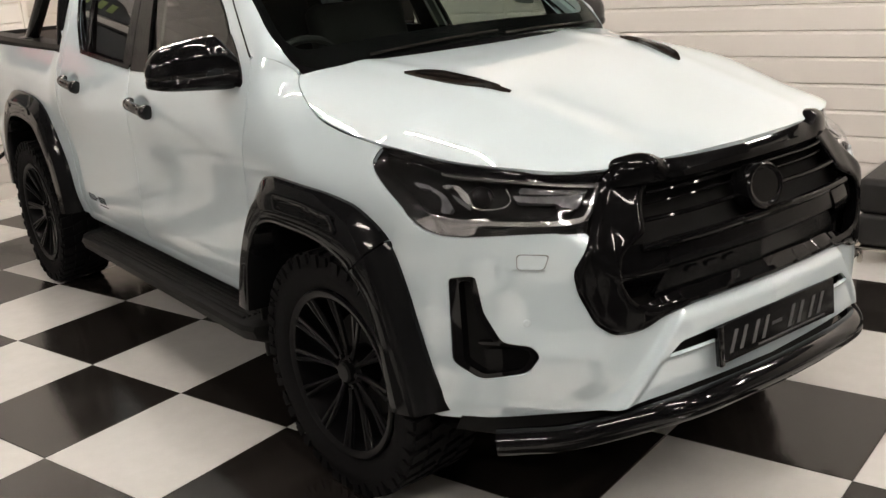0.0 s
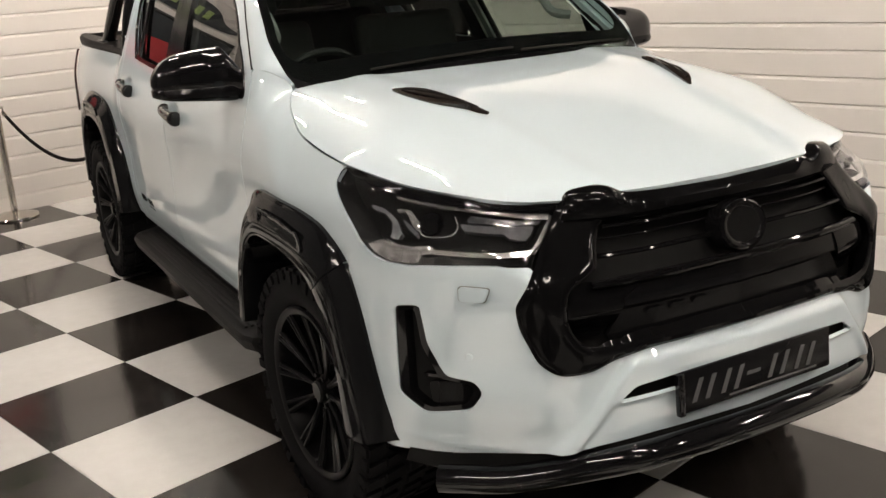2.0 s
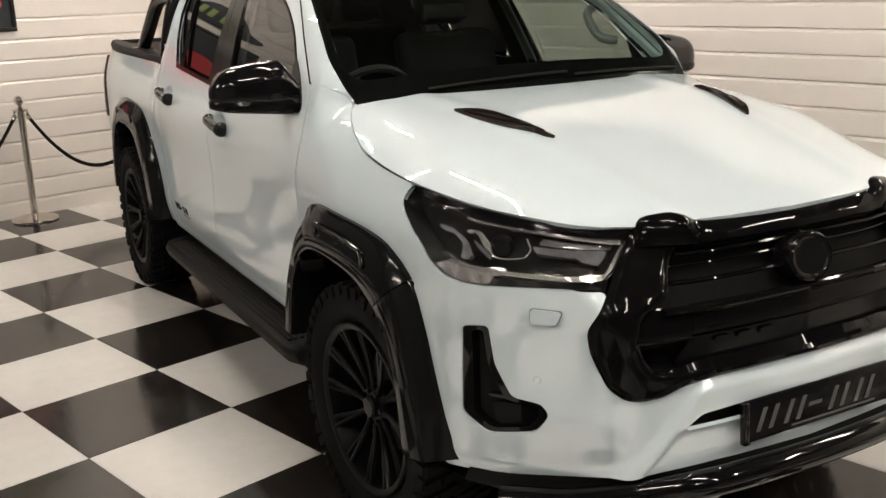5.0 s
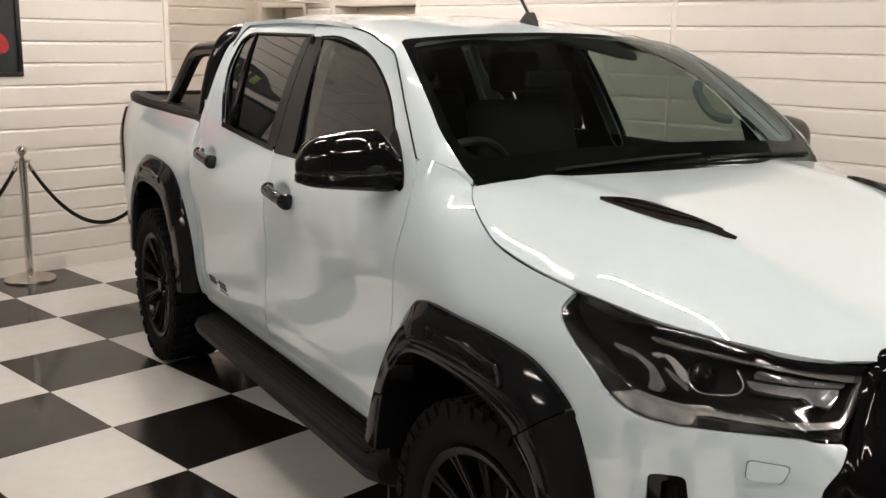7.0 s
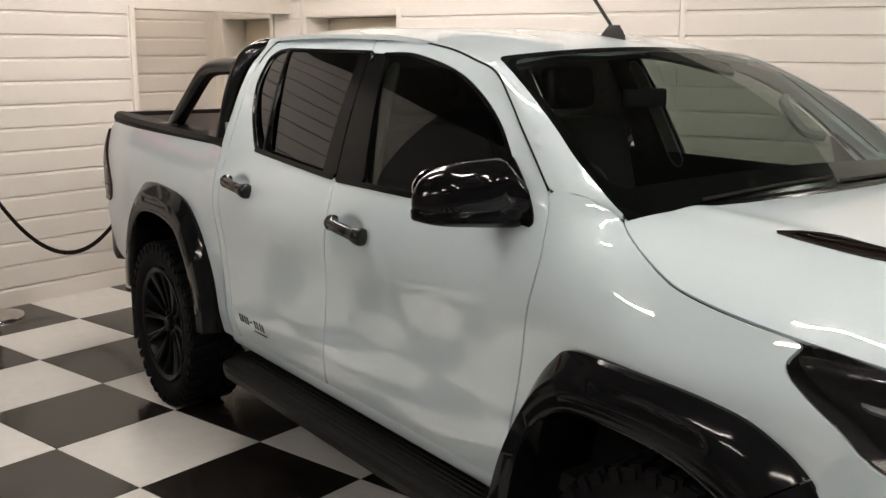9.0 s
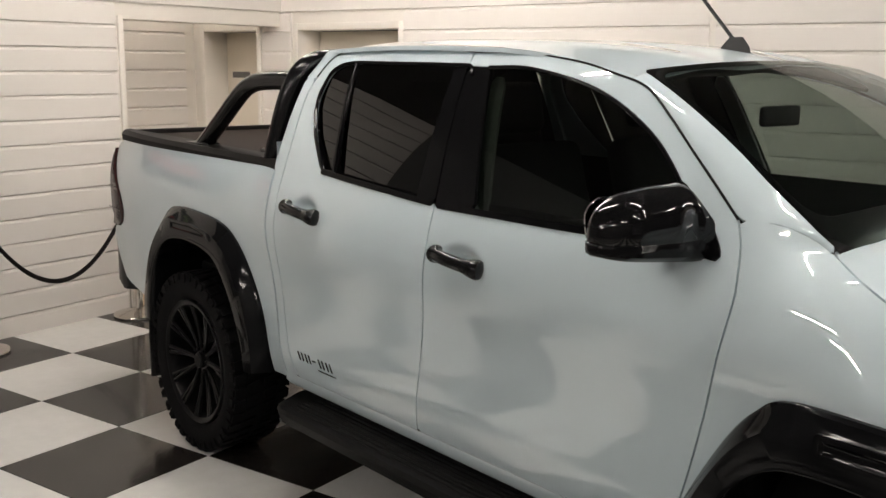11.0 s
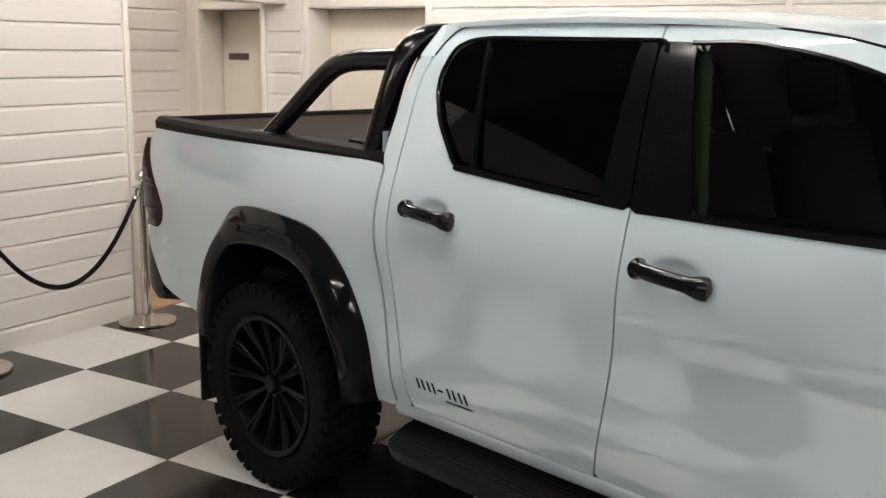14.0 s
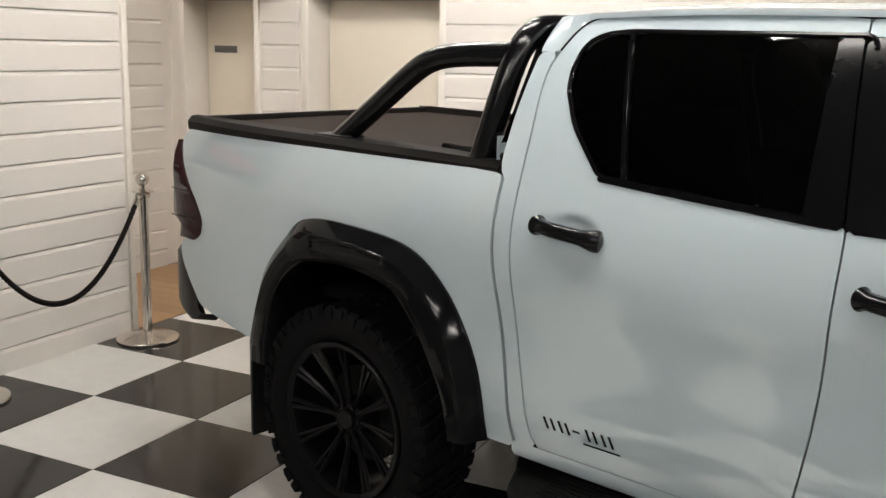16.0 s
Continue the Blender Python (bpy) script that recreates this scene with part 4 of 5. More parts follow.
bumper = part("front_bumper", sheet(on_front(skin), bumper_f, .0075, [on_front(FOG), on_front([(-y, z) for y, z in FOG]), on_front(GR_ALL), on_front(rounded(sym(SLOT) + [(.25, .575), (-.25, .575)], .01))], lip=.010, out=(1, 0, 0)), PAINT, truck, "white front bumper")
for s in (1, -1):
    flip = (lambda b: b) if s == 1 else mirrored
    part("fog_lamp_recess", flip(sheet(on_front(FOG), F(-.035), .012, lip=0, out=(1, 0, 0))), DARK, bumper)
    part("fog_surround", flip(sheet(on_front(FOG), F(-.004), .008, [on_front(rounded([(-.782, .795), (-.768, .803), (-.762, .71), (-.738, .628), (-.690, .622), (-.682, .605), (-.696, .568), (-.758, .545), (-.782, .572)], .01))], lip=.03, out=(1, 0, 0))), GLOSS, bumper)
    part("fog_fin", flip(sheet(on_front([(-.765, .632), (-.69, .640), (-.685, .632), (-.765, .622)]), F(-.012), .01, lip=.02, out=(1, 0, 0))), GLOSS, bumper)
    part("fog_lamp", flip(sheet(on_front(rounded([(-.760, .612), (-.690, .618), (-.682, .60), (-.70, .560), (-.755, .548)], .012)), F(-.018), .01, lip=.01, out=(1, 0, 0))), BLACK, bumper)
    part("washer_seam", flip(sheet(on_front(rounded([(-.6965, .8787), (-.642, .876), (-.6519, .8372), (-.6972, .8376)], .008)), F(.0080), .006, lip=.004, out=(1, 0, 0))), GRIP, bumper)
    part("washer_cover", flip(sheet(on_front(rounded([(-.695, .877), (-.6435, .8745), (-.6535, .8387), (-.6957, .839)], .008)), F(.011), .006, lip=.012, out=(1, 0, 0))), PAINT, bumper)
    part("parking_sensor", flip(moved(lathe([(.001, .004), (.008, .004), (.0095, .001), (.0095, -.01), (.001, -.01)], 16), Matrix.Translation((front_x(.686, .695), -.686, .695)) @ Euler((0, radians(90), radians(-42))).to_matrix().to_4x4())), PAINT, bumper)
part("slot_backing", sheet(on_front([(-.42, .54), (-.42, .64), (.42, .64), (.42, .54)]), F(-.016), .03, lip=0, out=(1, 0, 0)), DARK, bumper)

# grille
grille = part("grille", join(sheet(on_front(GR_ALL), F(-.055), .025, lip=0, out=(1, 0, 0)), loft([[F(o)(u, v) for u, v in on_front(GR_ALL)] for o in (-.055, -.012)], closed=True)), DARK, truck, "gloss black grille with thick moulded surround")
GR_IN = [(0, 1.002), (-.34, 1.008), (-.372, .995), (-.395, .955), (-.412, .900), (-.455, .882), (-.500, .860), (-.512, .800), (-.495, .755), (-.470, .725), (-.42, .717), (-.30, .722), (0, .724)]
GR_HOLE = rounded(GR_IN + [(-y, z) for y, z in GR_IN[1:-1][::-1]], .025)
ring_o = np.array(rounded(GR + [(-y, z) for y, z in GR[1:-1][::-1]], .016, 2))
ring_i = np.array(rounded(GR_IN + [(-y, z) for y, z in GR_IN[1:-1][::-1]], .025, 2))


def surround_f(s, z):
    x, y, _ = F()(s, z)
    q = np.array([(y, z)])
    a, b = -float(distance(ring_o, q)[0]), float(distance(ring_i, q)[0])
    swell = .003 + .011 * float(step01(-.004, .010, a) * step01(-.004, .010, b))
    return F(swell)(s, z)


part("surround", sheet(on_front(GR_ALL), surround_f, .010, [on_front(GR_HOLE)], lip=.05, out=(1, 0, 0)), BLACK, grille, "gloss black surround")
for z, h, y1, o in ((.990, .008, .37, .004), (.962, .005, .39, -.012), (.930, .009, .40, .002)):
    part("bar", tube([F(o)(s_of(y), z - .012 * abs(y)) for y in np.linspace(-y1, y1, 31)], h, 8, flat=.7), BLACK, grille)
part("lower_panel", sheet(on_front([(-.37, .872), (.37, .872), (.36, .79), (.41, .720), (-.41, .720), (-.36, .79)]), lambda s, z: F(-.030 + .022 * float(step01(.845, .868, z)) + .012 * float(step01(.79, .80, z)))(s, z), .012, lip=.02, out=(1, 0, 0)), TRIM, grille)
part("bar", tube([F(.0)(s_of(y), .870 - .01 * abs(y)) for y in np.linspace(-.44, .44, 31)], .010, 10), BLACK, grille)
for s in (1, -1):
    flip = (lambda b: b) if s == 1 else mirrored
    part("corner_pod", flip(sheet(on_front(rounded([(-.500, .852), (-.455, .872), (-.352, .866), (-.368, .793), (-.415, .728), (-.472, .730), (-.506, .785)], .012)), lambda s_, z: F(-.012 - .05 * abs(z - .80) * .6 - .03 * float(step01(.80, .74, z)))(s_, z), .010, lip=.03, out=(1, 0, 0))), BLACK, grille)
emblem = Matrix.Translation((.915, -.004, .944)) @ Euler((0, radians(78), 0)).to_matrix().to_4x4() @ Matrix.Diagonal((.74, .90, 1, 1))
part("emblem_disc", moved(lathe([(.002, .004), (.060, .004), (.066, .008), (.076, .009), (.084, .004), (.088, -.010), (.088, -.05), (.002, -.05)], 44), emblem), BLACK, grille, "plain black round emblem")
for y in (-.27, -.20, -.13):
    part("slot", sheet(on_front([(y - .026, .782), (y + .026, .782), (y + .022, .766), (y - .030, .766)]), F(-.022), .01, lip=.004, out=(1, 0, 0)), TRIM, grille)


# bonnet guard over the grille
def guard():
    rows = []
    for y in np.linspace(-.462, .462, 93):
        a = abs(y)
        lump = math.exp(-((a - .385) / .064) ** 4)
        end = float(step01(.462, .438, a))
        x = front_x(y, 1.045) + .004
        z = 1.050 + .010 * (a / .3) ** 2 * float(step01(.45, .3, a)) + .024 * lump - .03 * (1 - end)
        b = .012 + .030 * lump
        rows.append([(x - b - .012, y, z - .035 - .02 * lump), (x - b, y, z - .012 * (1 + lump)), (x - b * .55, y, z - .001), (x, y, z), (x + .010 + .006 * lump, y, z - .007), (x + .018 + .010 * lump, y, z - .022), (x + .022 + .010 * lump, y, 1.030), (x + .024 + .006 * lump, y, 1.012), (x + .016, y, .998), (x - .01, y, .990)])
    return loft(rows)
part("bonnet_guard", guard(), BLACK, truck, "gloss black bonnet guard")

# plate with slanted bars for its lettering
plate = empty("number_plate", pose(0, 0, 0))
plate.parent = truck
plate.matrix_basis = pose(.968, .006, .570, 0, -4, 0)
part("backing", block(-.012, 0, -.258, .258, -.054, .054, .004), PLATE, plate, "black show plate")
part("plinth", block(-.05, -.012, -.18, .18, -.03, .03, .004), SATIN, plate)
part("clip", block(-.014, .004, -.262, -.244, -.058, .052, .003), GLOSS, plate)
def slant(y0, y1, w, z0=-.030, z1=.028):
    bm = bmesh.new()
    lo = [bm.verts.new((h, y, z)) for h in (.0005, .0018) for y, z in ((y0, z0), (y0 + w, z0), (y1 + w, z1), (y1, z1))]
    for f in ((4, 5, 6, 7), (0, 1, 5, 4), (1, 2, 6, 5), (2, 3, 7, 6), (3, 0, 4, 7)):
        bm.faces.new([lo[i] for i in f])
    bmesh.ops.recalc_face_normals(bm, faces=bm.faces[:])
    return bm
for y0 in (-.222, -.180, -.128, -.086, .030, .072, .124, .166):
    part("mark", slant(y0, y0 + .026, .014), SILVER, plate)
part("mark", slant(-.040, -.037, .045, -.004, .005), SILVER, plate)
part("underline", block(.0005, .0018, -.10, .205, -.043, -.038), SILVER, plate)

# lower bar
bar = spline([(.655, -.760, .368), (.70, -.715, .372), (.79, -.62, .383), (.92, -.44, .425), (.97, -.30, .440), (.985, 0, .440), (.97, .30, .440), (.92, .44, .425), (.79, .62, .383), (.70, .715, .372), (.655, .760, .368)], 5)
part("front_bar", tube(bar, .036, 16), GLOSS, truck, "gloss black tube bar")
part("valance", loft([[(front_x(y, .45) - .03, y, .47 - .06 * step01(.45, .8, abs(y))), (front_x(y, .45) - .06, y, .36), (front_x(y, .45) - .25, y, .34)] for y in np.linspace(-.78, .78, 31)]), DARK, truck)

# wheel arches
def arch(out_pts, in_pts, push, first=0, last=None):
    o, i = spline(out_pts, 6), spline(in_pts, 6)
    rows = []
    n = len(o)
    for k in range(first, n if last is None else last):
        (xo, zo), (xi, zi) = o[k], i[k]
        e = step01(0, .10, k / (n - 1)) * step01(0, .10, 1 - k / (n - 1))
        w0 = side_w(xo, zo)
        w1 = push
        def at(t, w):
            return (xo + (xi - xo) * t, -w, zo + (zi - zo) * t)
        rows.append([at(0, w0 - .01), at(0, w0 + .012), at(.06, w0 + .022), at(.26, w1 - .012), at(.36, w1), at(.88, w1 + .008), at(.96, w1 + .004), at(1.0, w1 - .01), at(1.03, w1 - .06), at(1.0, .60)])
    return loft(rows)
both("front_arch", lambda: arch(F_OUT, F_IN, .872, 0, 49), FLARE, "gloss black wide wheel arch")
both("front_arch_end", lambda: moved(arch(F_OUT, F_IN, .872, 48), Matrix.Translation((.0035, 0, -.002))), FLARE, "gloss black wide wheel arch")
both("rear_arch", lambda: arch(R_OUT, R_IN, .868), FLARE, "gloss black wide wheel arch")
for pts, w in (([(-.235, .932), (-.06, .930), (.10, .916), (.13, .877), (.12, .862), (-.06, .877), (-.235, .880)], .885), ([(-3.25, .998), (-3.05, 1.000), (-2.91, .980), (-2.885, .945), (-3.05, .948), (-3.25, .948)], .881)):
    both("arch_pocket", lambda: sheet(rounded(pts, .006), lambda x, z: (x, -w + .0045 + .008 * float(step01(-.010, -.022, distance(np.array(pts), np.array([(x, z)]))[0])), z), .006, lip=.006), FLARE)
for cx, r in ((-.08, .52), (REAR + .03, .54)):
    both("wheel_well", lambda: loft([[(cx + r * math.cos(a), -y, .42 + r * math.sin(a)) for a in np.linspace(-.25, math.pi + .25, 24)] for y in (.62, .35)] + [[(cx, -.35, .42)] * 24]), DARK)
both("mud_flap", lambda: block(-3.628, -3.613, -.83, -.58, .19, .56, .004), SATIN, "black rubber mud flap")
both("mud_flap", lambda: block(-.60, -.585, -.80, -.60, .26, .50, .004), SATIN, "black rubber mud flap")


# wheels
def wheel():
    R, y = .388, 0.0
    tyre_prof = [(.268, -.10), (.285, -.118), (.32, -.128), (.352, -.126), (.374, -.116), (.380, -.095), (.381, .095), (.374, .116), (.352, .126), (.32, .128), (.285, .118), (.268, .10)]
    w = empty("wheel", pose(0, 0, 0))
    part("tyre", lathe(tyre_prof, 64, "y", caps=False), RUBBER, w, "knobbly black off-road tyre")
    # tread blocks
    bm = bmesh.new()
    N = 42
    def lug(a0, a1, y0, y1, r0, r1, skew):
        vs = []
        for r in (r0, r1):
            for a, yy in ((a0, y0), (a1, y0), (a1 + skew, y1), (a0 + skew, y1)):
                k = .004 if r == r1 else 0
                vs.append(bm.verts.new(((r) * math.cos(a), yy, r * math.sin(a))))
        for f in ((4, 5, 6, 7), (0, 1, 5, 4), (1, 2, 6, 5), (2, 3, 7, 6), (3, 0, 4, 7)):
            bm.faces.new([vs[q] for q in f])
    st = 2 * math.pi / N
    for k in range(N):
        a = k * st
        for s in (-1, 1):
            lug(a, a + st * .62, s * .072, s * .122, .372, .391, st * .15 * s)
            if k % 2:
                lug(a, a + st * .5, s * .120, s * .131, .345, .384, 0)
            else:
                lug(a + st * .1, a + st * .72, s * .120, s * .130, .355, .384, 0)
            lug(a + st * .4, a + st * .95, s * .012, s * .064, .374, .391, st * .3 * s)
    bmesh.ops.recalc_face_normals(bm, faces=bm.faces[:])
    part("tread", bm, RUBBER, w, smooth=False)
    ring = [(.255, -.118), (.268, -.120), (.272, -.112), (.262, -.104), (.250, -.085), (.242, -.02), (.242, .09), (.262, .11), (.235, .11), (.232, -.02), (.240, -.085), (.247, -.112)]
    bm = bmesh.new()
    rings = [[bm.verts.new((r * math.cos(t), h, r * math.sin(t))) for t in (2 * math.pi * j / 64 for j in range(64))] for r, h in ring]
    for p, q in zip(rings, rings[1:] + rings[:1]):
        for j in range(64):
            bm.faces.new((p[j], p[(j + 1) % 64], q[(j + 1) % 64], q[j]))
    bmesh.ops.recalc_face_normals(bm, faces=bm.faces[:])
    part("rim", bm, RIM, w, "gloss black multi-spoke alloy")
    for k in range(12):
        for d in (-.055, .055):
            a = 2 * math.pi * k / 12
            p = [(.055, -.075, 0), (.11, -.078, d * .35), (.18, -.092, d * .8), (.248, -.108, d)]
            pts = []
            for r, yy, da in p:
                pts.append((r * math.cos(a + da), yy, r * math.sin(a + da)))
            part("spoke", tube(spline(pts, 3), .0085, 6), RIM, w)
    part("hub_cap", lathe([(.002, -.098), (.028, -.098), (.034, -.092), (.036, -.075), (.062, -.07), (.07, -.05), (.07, .05), (.002, .05)], 28, "y"), RIM, w)
    for k in range(6):
        a = 2 * math.pi * k / 6
        part("wheel_nut", moved(lathe([(.002, -.086), (.008, -.086), (.009, -.07), (.009, -.05), (.002, -.05)], 6, "y"), Matrix.Translation((.05 * math.cos(a), 0, .05 * math.sin(a)))), RIM, w)
    part("brake_disc", lathe([(.002, .0), (.165, .0), (.165, .02), (.002, .02)], 40, "y"), DARK, w)
    return w


def set_wheel(w, x, y, turn):
    w.parent = truck
    w.matrix_basis = pose(x, y, .388, 0, 0, turn)


w0 = wheel()
set_wheel(w0, 0, -.735, 3)
for x, y, a in ((REAR, -.735, 0), (0, .735, 183), (REAR, .735, 180)):
    c = copy_thing(w0, pose(x, y, .388, 0, 0, a))
    c.parent = truck
    c.matrix_basis = pose(x, y, .388, 0, 0, a)

# steps
def running_board():
    rows = []
    for x in np.linspace(-2.47, -.52, 40):
        e = min(1, (x + 2.47) / .12, (-.52 - x) / .12)
        k = math.sqrt(max(0, 1 - (1 - e) ** 2))
        yo = .70 + .172 * (.30 + .70 * k)
        rows.append([(x, -.66, .37), (x, -.68, .400), (x, -yo + .03, .396), (x, -yo + .008, .388), (x, -yo, .372), (x, -yo + .012, .335), (x, -yo + .05, .315), (x, -.68, .32)])
    return loft(rows, closed=True, caps=True)
steps = both("running_board", running_board, STEP, "black ribbed running board")
for k, ob in enumerate(steps):
    s = -1 if k == 0 else 1
    for j in range(7):
        y = s * (.70 + j * .0225)
        part("rib", block(-2.33, -.66, y - .007, y + .007, .395, .404, .003, 1), STEP, ob)

# door handles
for x, z, drs in ((-1.408, 1.090, doors_f), (-2.272, 1.133, doors_r)):
    for k in (0, 1):
        put = (lambda b: b) if k == 0 else mirrored
        w = side_w(x, z)
        path = spline([(x - .108, -w - .006, z + .011), (x - .085, -w - .017, z + .010), (x - .045, -w - .024, z + .006), (x + .02, -w - .027, z + .001), (x + .075, -w - .023, z - .004), (x + .110, -w - .012, z - .007)], 5)
        n = len(path) - 1
        girth = [.0205 + .0085 * float(step01(.22, .06, t)) + .0095 * float(step01(.66, .88, t)) for t in (i_ / n for i_ in range(n + 1))]
        girth = [g * math.sqrt(max(.10, 1 - max(0, (abs(2 * i_ / n - 1) - .86) / .14) ** 2)) for i_, g in enumerate(girth)]
        part("handle", put(tube(path, girth, 14)), GRIP_BLACK, drs[k], "gloss black handle")
        part("lock_cover", put(moved(lathe([(.002, .006), (.016, .005), (.021, .0), (.022, -.012), (.002, -.012)], 20), Matrix.Translation((x - .098, -w - .022, z + .011)) @ Euler((radians(90), 0, 0)).to_matrix().to_4x4())), SATIN, drs[k], "satin black lock cover")

def chip(quad):
    """A thin flat mark on the side of the body."""
    return loft([[S(h)(x, z) for x, z in quad] for h in (-.002, .003)], closed=True, caps=True)


# slanted bars for the badge on the rear doors
for k in (0, 1):
    put = (lambda b: b) if k == 0 else mirrored
    for a in (-2.335, -2.312, -2.286, -2.263, -2.196, -2.173, -2.146, -2.123):
        part("badge_mark", put(chip([(a, .608), (a + .006, .608), (a + .020, .577), (a + .014, .577)])), TRIM, doors_r[k])
    part("badge_mark", put(chip([(-2.236, .595), (-2.214, .595), (-2.212, .590), (-2.234, .590)])), TRIM, doors_r[k])
    part("badge_line", put(chip([(-2.20, .5665), (-2.085, .5665), (-2.085, .5625), (-2.20, .5625)])), TRIM, doors_r[k])

# mirrors
def mirror_ring(t):
    """Centre, half depth and heights of the mirror, from its foot (t < 0) to its tip (t = 1)."""
    e = math.sqrt(max(0.0004, 1 - max(0, (t - .62) / .38) ** 2.3))
    n = max(0.0, -t / .24)
    cx = -.655 - .048 * t + .008 * n
    top = 1.394 - .012 * t - .040 * max(0, t - .25) ** 1.5 - .085 * n ** 1.3
    return cx, .074 * (.90 + .10 * float(step01(0, .25, t))) * e, top, 1.214 + .020 * max(0, t), e


def mirror_shell():
    rows = []
    for t in np.concatenate([np.linspace(-.20, -.03, 7), np.linspace(0, .6, 9), .6 + .4 * np.sin(np.linspace(.1, math.pi / 2, 14))]):
        cx, wx, zt, zb, e = mirror_ring(float(t))
        zm = 1.290 - .004 * t
        ring = []
        for a in np.linspace(0, 2 * math.pi, 32, endpoint=False):
            ca, sa = math.cos(a), math.sin(a)
            dz = (zt - zm) * (.25 + .75 * e) * e ** .35 if sa > 0 else (zm - zb - .008) * e
            ring.append((cx + wx * np.sign(ca) * abs(ca) ** .75 * (1 if ca > 0 else .7), -.815 - .225 * t, zm + dz * np.sign(sa) * abs(sa) ** .66))
        rows.append(ring)
    return loft(rows, closed=True, caps=True)


def mirror_base():
    rows = []
    for t in np.concatenate([np.linspace(-.36, .58, 14), .6 + .4 * np.sin(np.linspace(0, math.pi / 2, 12))]):
        cx, wx, zt, zb, e = mirror_ring(max(float(t), -.05))
        if t < 0:
            cx, wx = cx + .10 * t * -1 * .55, wx * (1 - .25 * float(step01(0, -.36, t)))
        wx += .004
        z1 = 1.278 - .012 * float(step01(-.1, -.36, t))
        zm = (zb + z1) / 2
        h = (z1 - zb) / 2 * (.35 + .65 * e)
        rows.append([(cx + wx * (.93 if k in (0, 1) else 1.0) * u * (1 if u > 0 else .72), -.815 - .225 * t, zm + h * v) for k, (u, v) in enumerate(((.80, 1.0), (1.0, .72), (1.0, .1), (.94, -.45), (.72, -.88), (.40, -1.0), (-.5, -1.0), (-.92, -.7), (-1.0, 0.0), (-1.0, .8), (-.8, 1.0)))])
    return loft(rows, closed=True, caps=True)


mirrors = both("door_mirror", mirror_shell, GLOSS, "gloss black door mirror")
for k, ob in enumerate(mirrors):
    put = (lambda b: b) if k == 0 else mirrored
    part("base", put(mirror_base()), TRIM, ob, "satin black mirror base")
    part("sail", put(sheet(rounded([(-.546, 1.222), (-.70, 1.232), (-.715, 1.386), (-.70, 1.388), (-.63, 1.335), (-.578, 1.285), (-.552, 1.25)], .012), S(.006), .012, lip=.02)), TRIM, ob)
    part("mirror_glass", put(sheet(rounded([(-.84, 1.25), (-1.0, 1.255), (-1.015, 1.33), (-.98, 1.365), (-.84, 1.36)], .02), lambda y, z: (-.722 - .03 * (abs(y) - .8) / .2, y, z), .02, lip=.004, out=(-1, 0, 0))), CHROME, ob, "mirror glass")

# aerial
aerial = part("aerial", loft([[(-1.086 + x * k, .02 + y * k, z) for x, y in ((.055, 0), (.02, .022), (-.05, .022), (-.06, 0), (-.05, -.022), (.02, -.022))] for k, z in ((1.0, 1.685), (.85, 1.715), (.4, 1.745))], closed=True, caps=True), SATIN, truck, "black roof aerial")
part("rod", tube([(-1.10, .02, 1.74), (-1.30, .02, 1.95)], .006, 8), SATIN, aerial)

# bed: rails, cover, roll bar, tailgate, lamps and rear bumper
both("bed_rail", lambda: loft([[(x, -.745 - .0 + .13 * max(0, -x - 3.5) ** 2, z0 + 1.262), (x, -.748 + .13 * max(0, -x - 3.5) ** 2, z0 + 1.295), (x, -.73 + .13 * max(0, -x - 3.5) ** 2, z0 + 1.315), (x, -.64, z0 + 1.318), (x, -.635, z0 + 1.25)] for x in np.linspace(-2.57, -4.19, 24) for z0 in (-.024 + .0175 * (-x - 2.57),)], closed=True, caps=True), RAIL, "black plastic bed rail cap")
part("tonneau_cover", sheet(rounded([(-2.60, -.65), (-4.17, -.65), (-4.17, .65), (-2.60, .65)], .03), lambda x, y: (x, y, 1.270 + .015 * (-x - 2.57) + .003 * math.cos(y * 2.4)), .03, out=(0, 0, 1)), COVER, truck, "dark roll-top bed cover")
part("cover_rail", tube([(-2.62, .655, 1.288), (-4.15, .655, 1.309)], .014, 8), RAIL, truck)
part("cover_end", block(-4.175, -4.145, -.66, .66, 1.285, 1.318, .006), RAIL, truck)
part("cover_handle", tube([(-2.90, -.61, 1.30), (-2.70, -.66, 1.30), (-2.58, -.70, 1.30)], .012, 8), TRIM, truck)
bars = part("roll_bar", tube(spline([(-2.682, -.697, 1.26), (-2.658, -.685, 1.356), (-2.636, -.672, 1.444), (-2.618, -.652, 1.532), (-2.605, -.622, 1.604), (-2.598, -.57, 1.650), (-2.598, -.50, 1.668), (-2.605, -.30, 1.672), (-2.61, 0, 1.668), (-2.605, .30, 1.672), (-2.598, .50, 1.668), (-2.598, .57, 1.650), (-2.605, .622, 1.604), (-2.618, .652, 1.532), (-2.636, .672, 1.444), (-2.658, .685, 1.356), (-2.682, .697, 1.26)], 6), .039, 16), POWDER, truck, "satin black roll bar")
both("roll_bar_leg", lambda: tube(spline([(-3.325, -.675, 1.285), (-3.14, -.665, 1.42), (-2.99, -.655, 1.530), (-2.91, -.65, 1.568), (-2.81, -.645, 1.584), (-2.615, -.635, 1.590)], 6), .036, 16), POWDER, parent=bars)
both("roll_bar_foot", lambda: block(-3.40, -3.24, -.72, -.63, 1.29, 1.312, .006), SATIN, parent=bars)

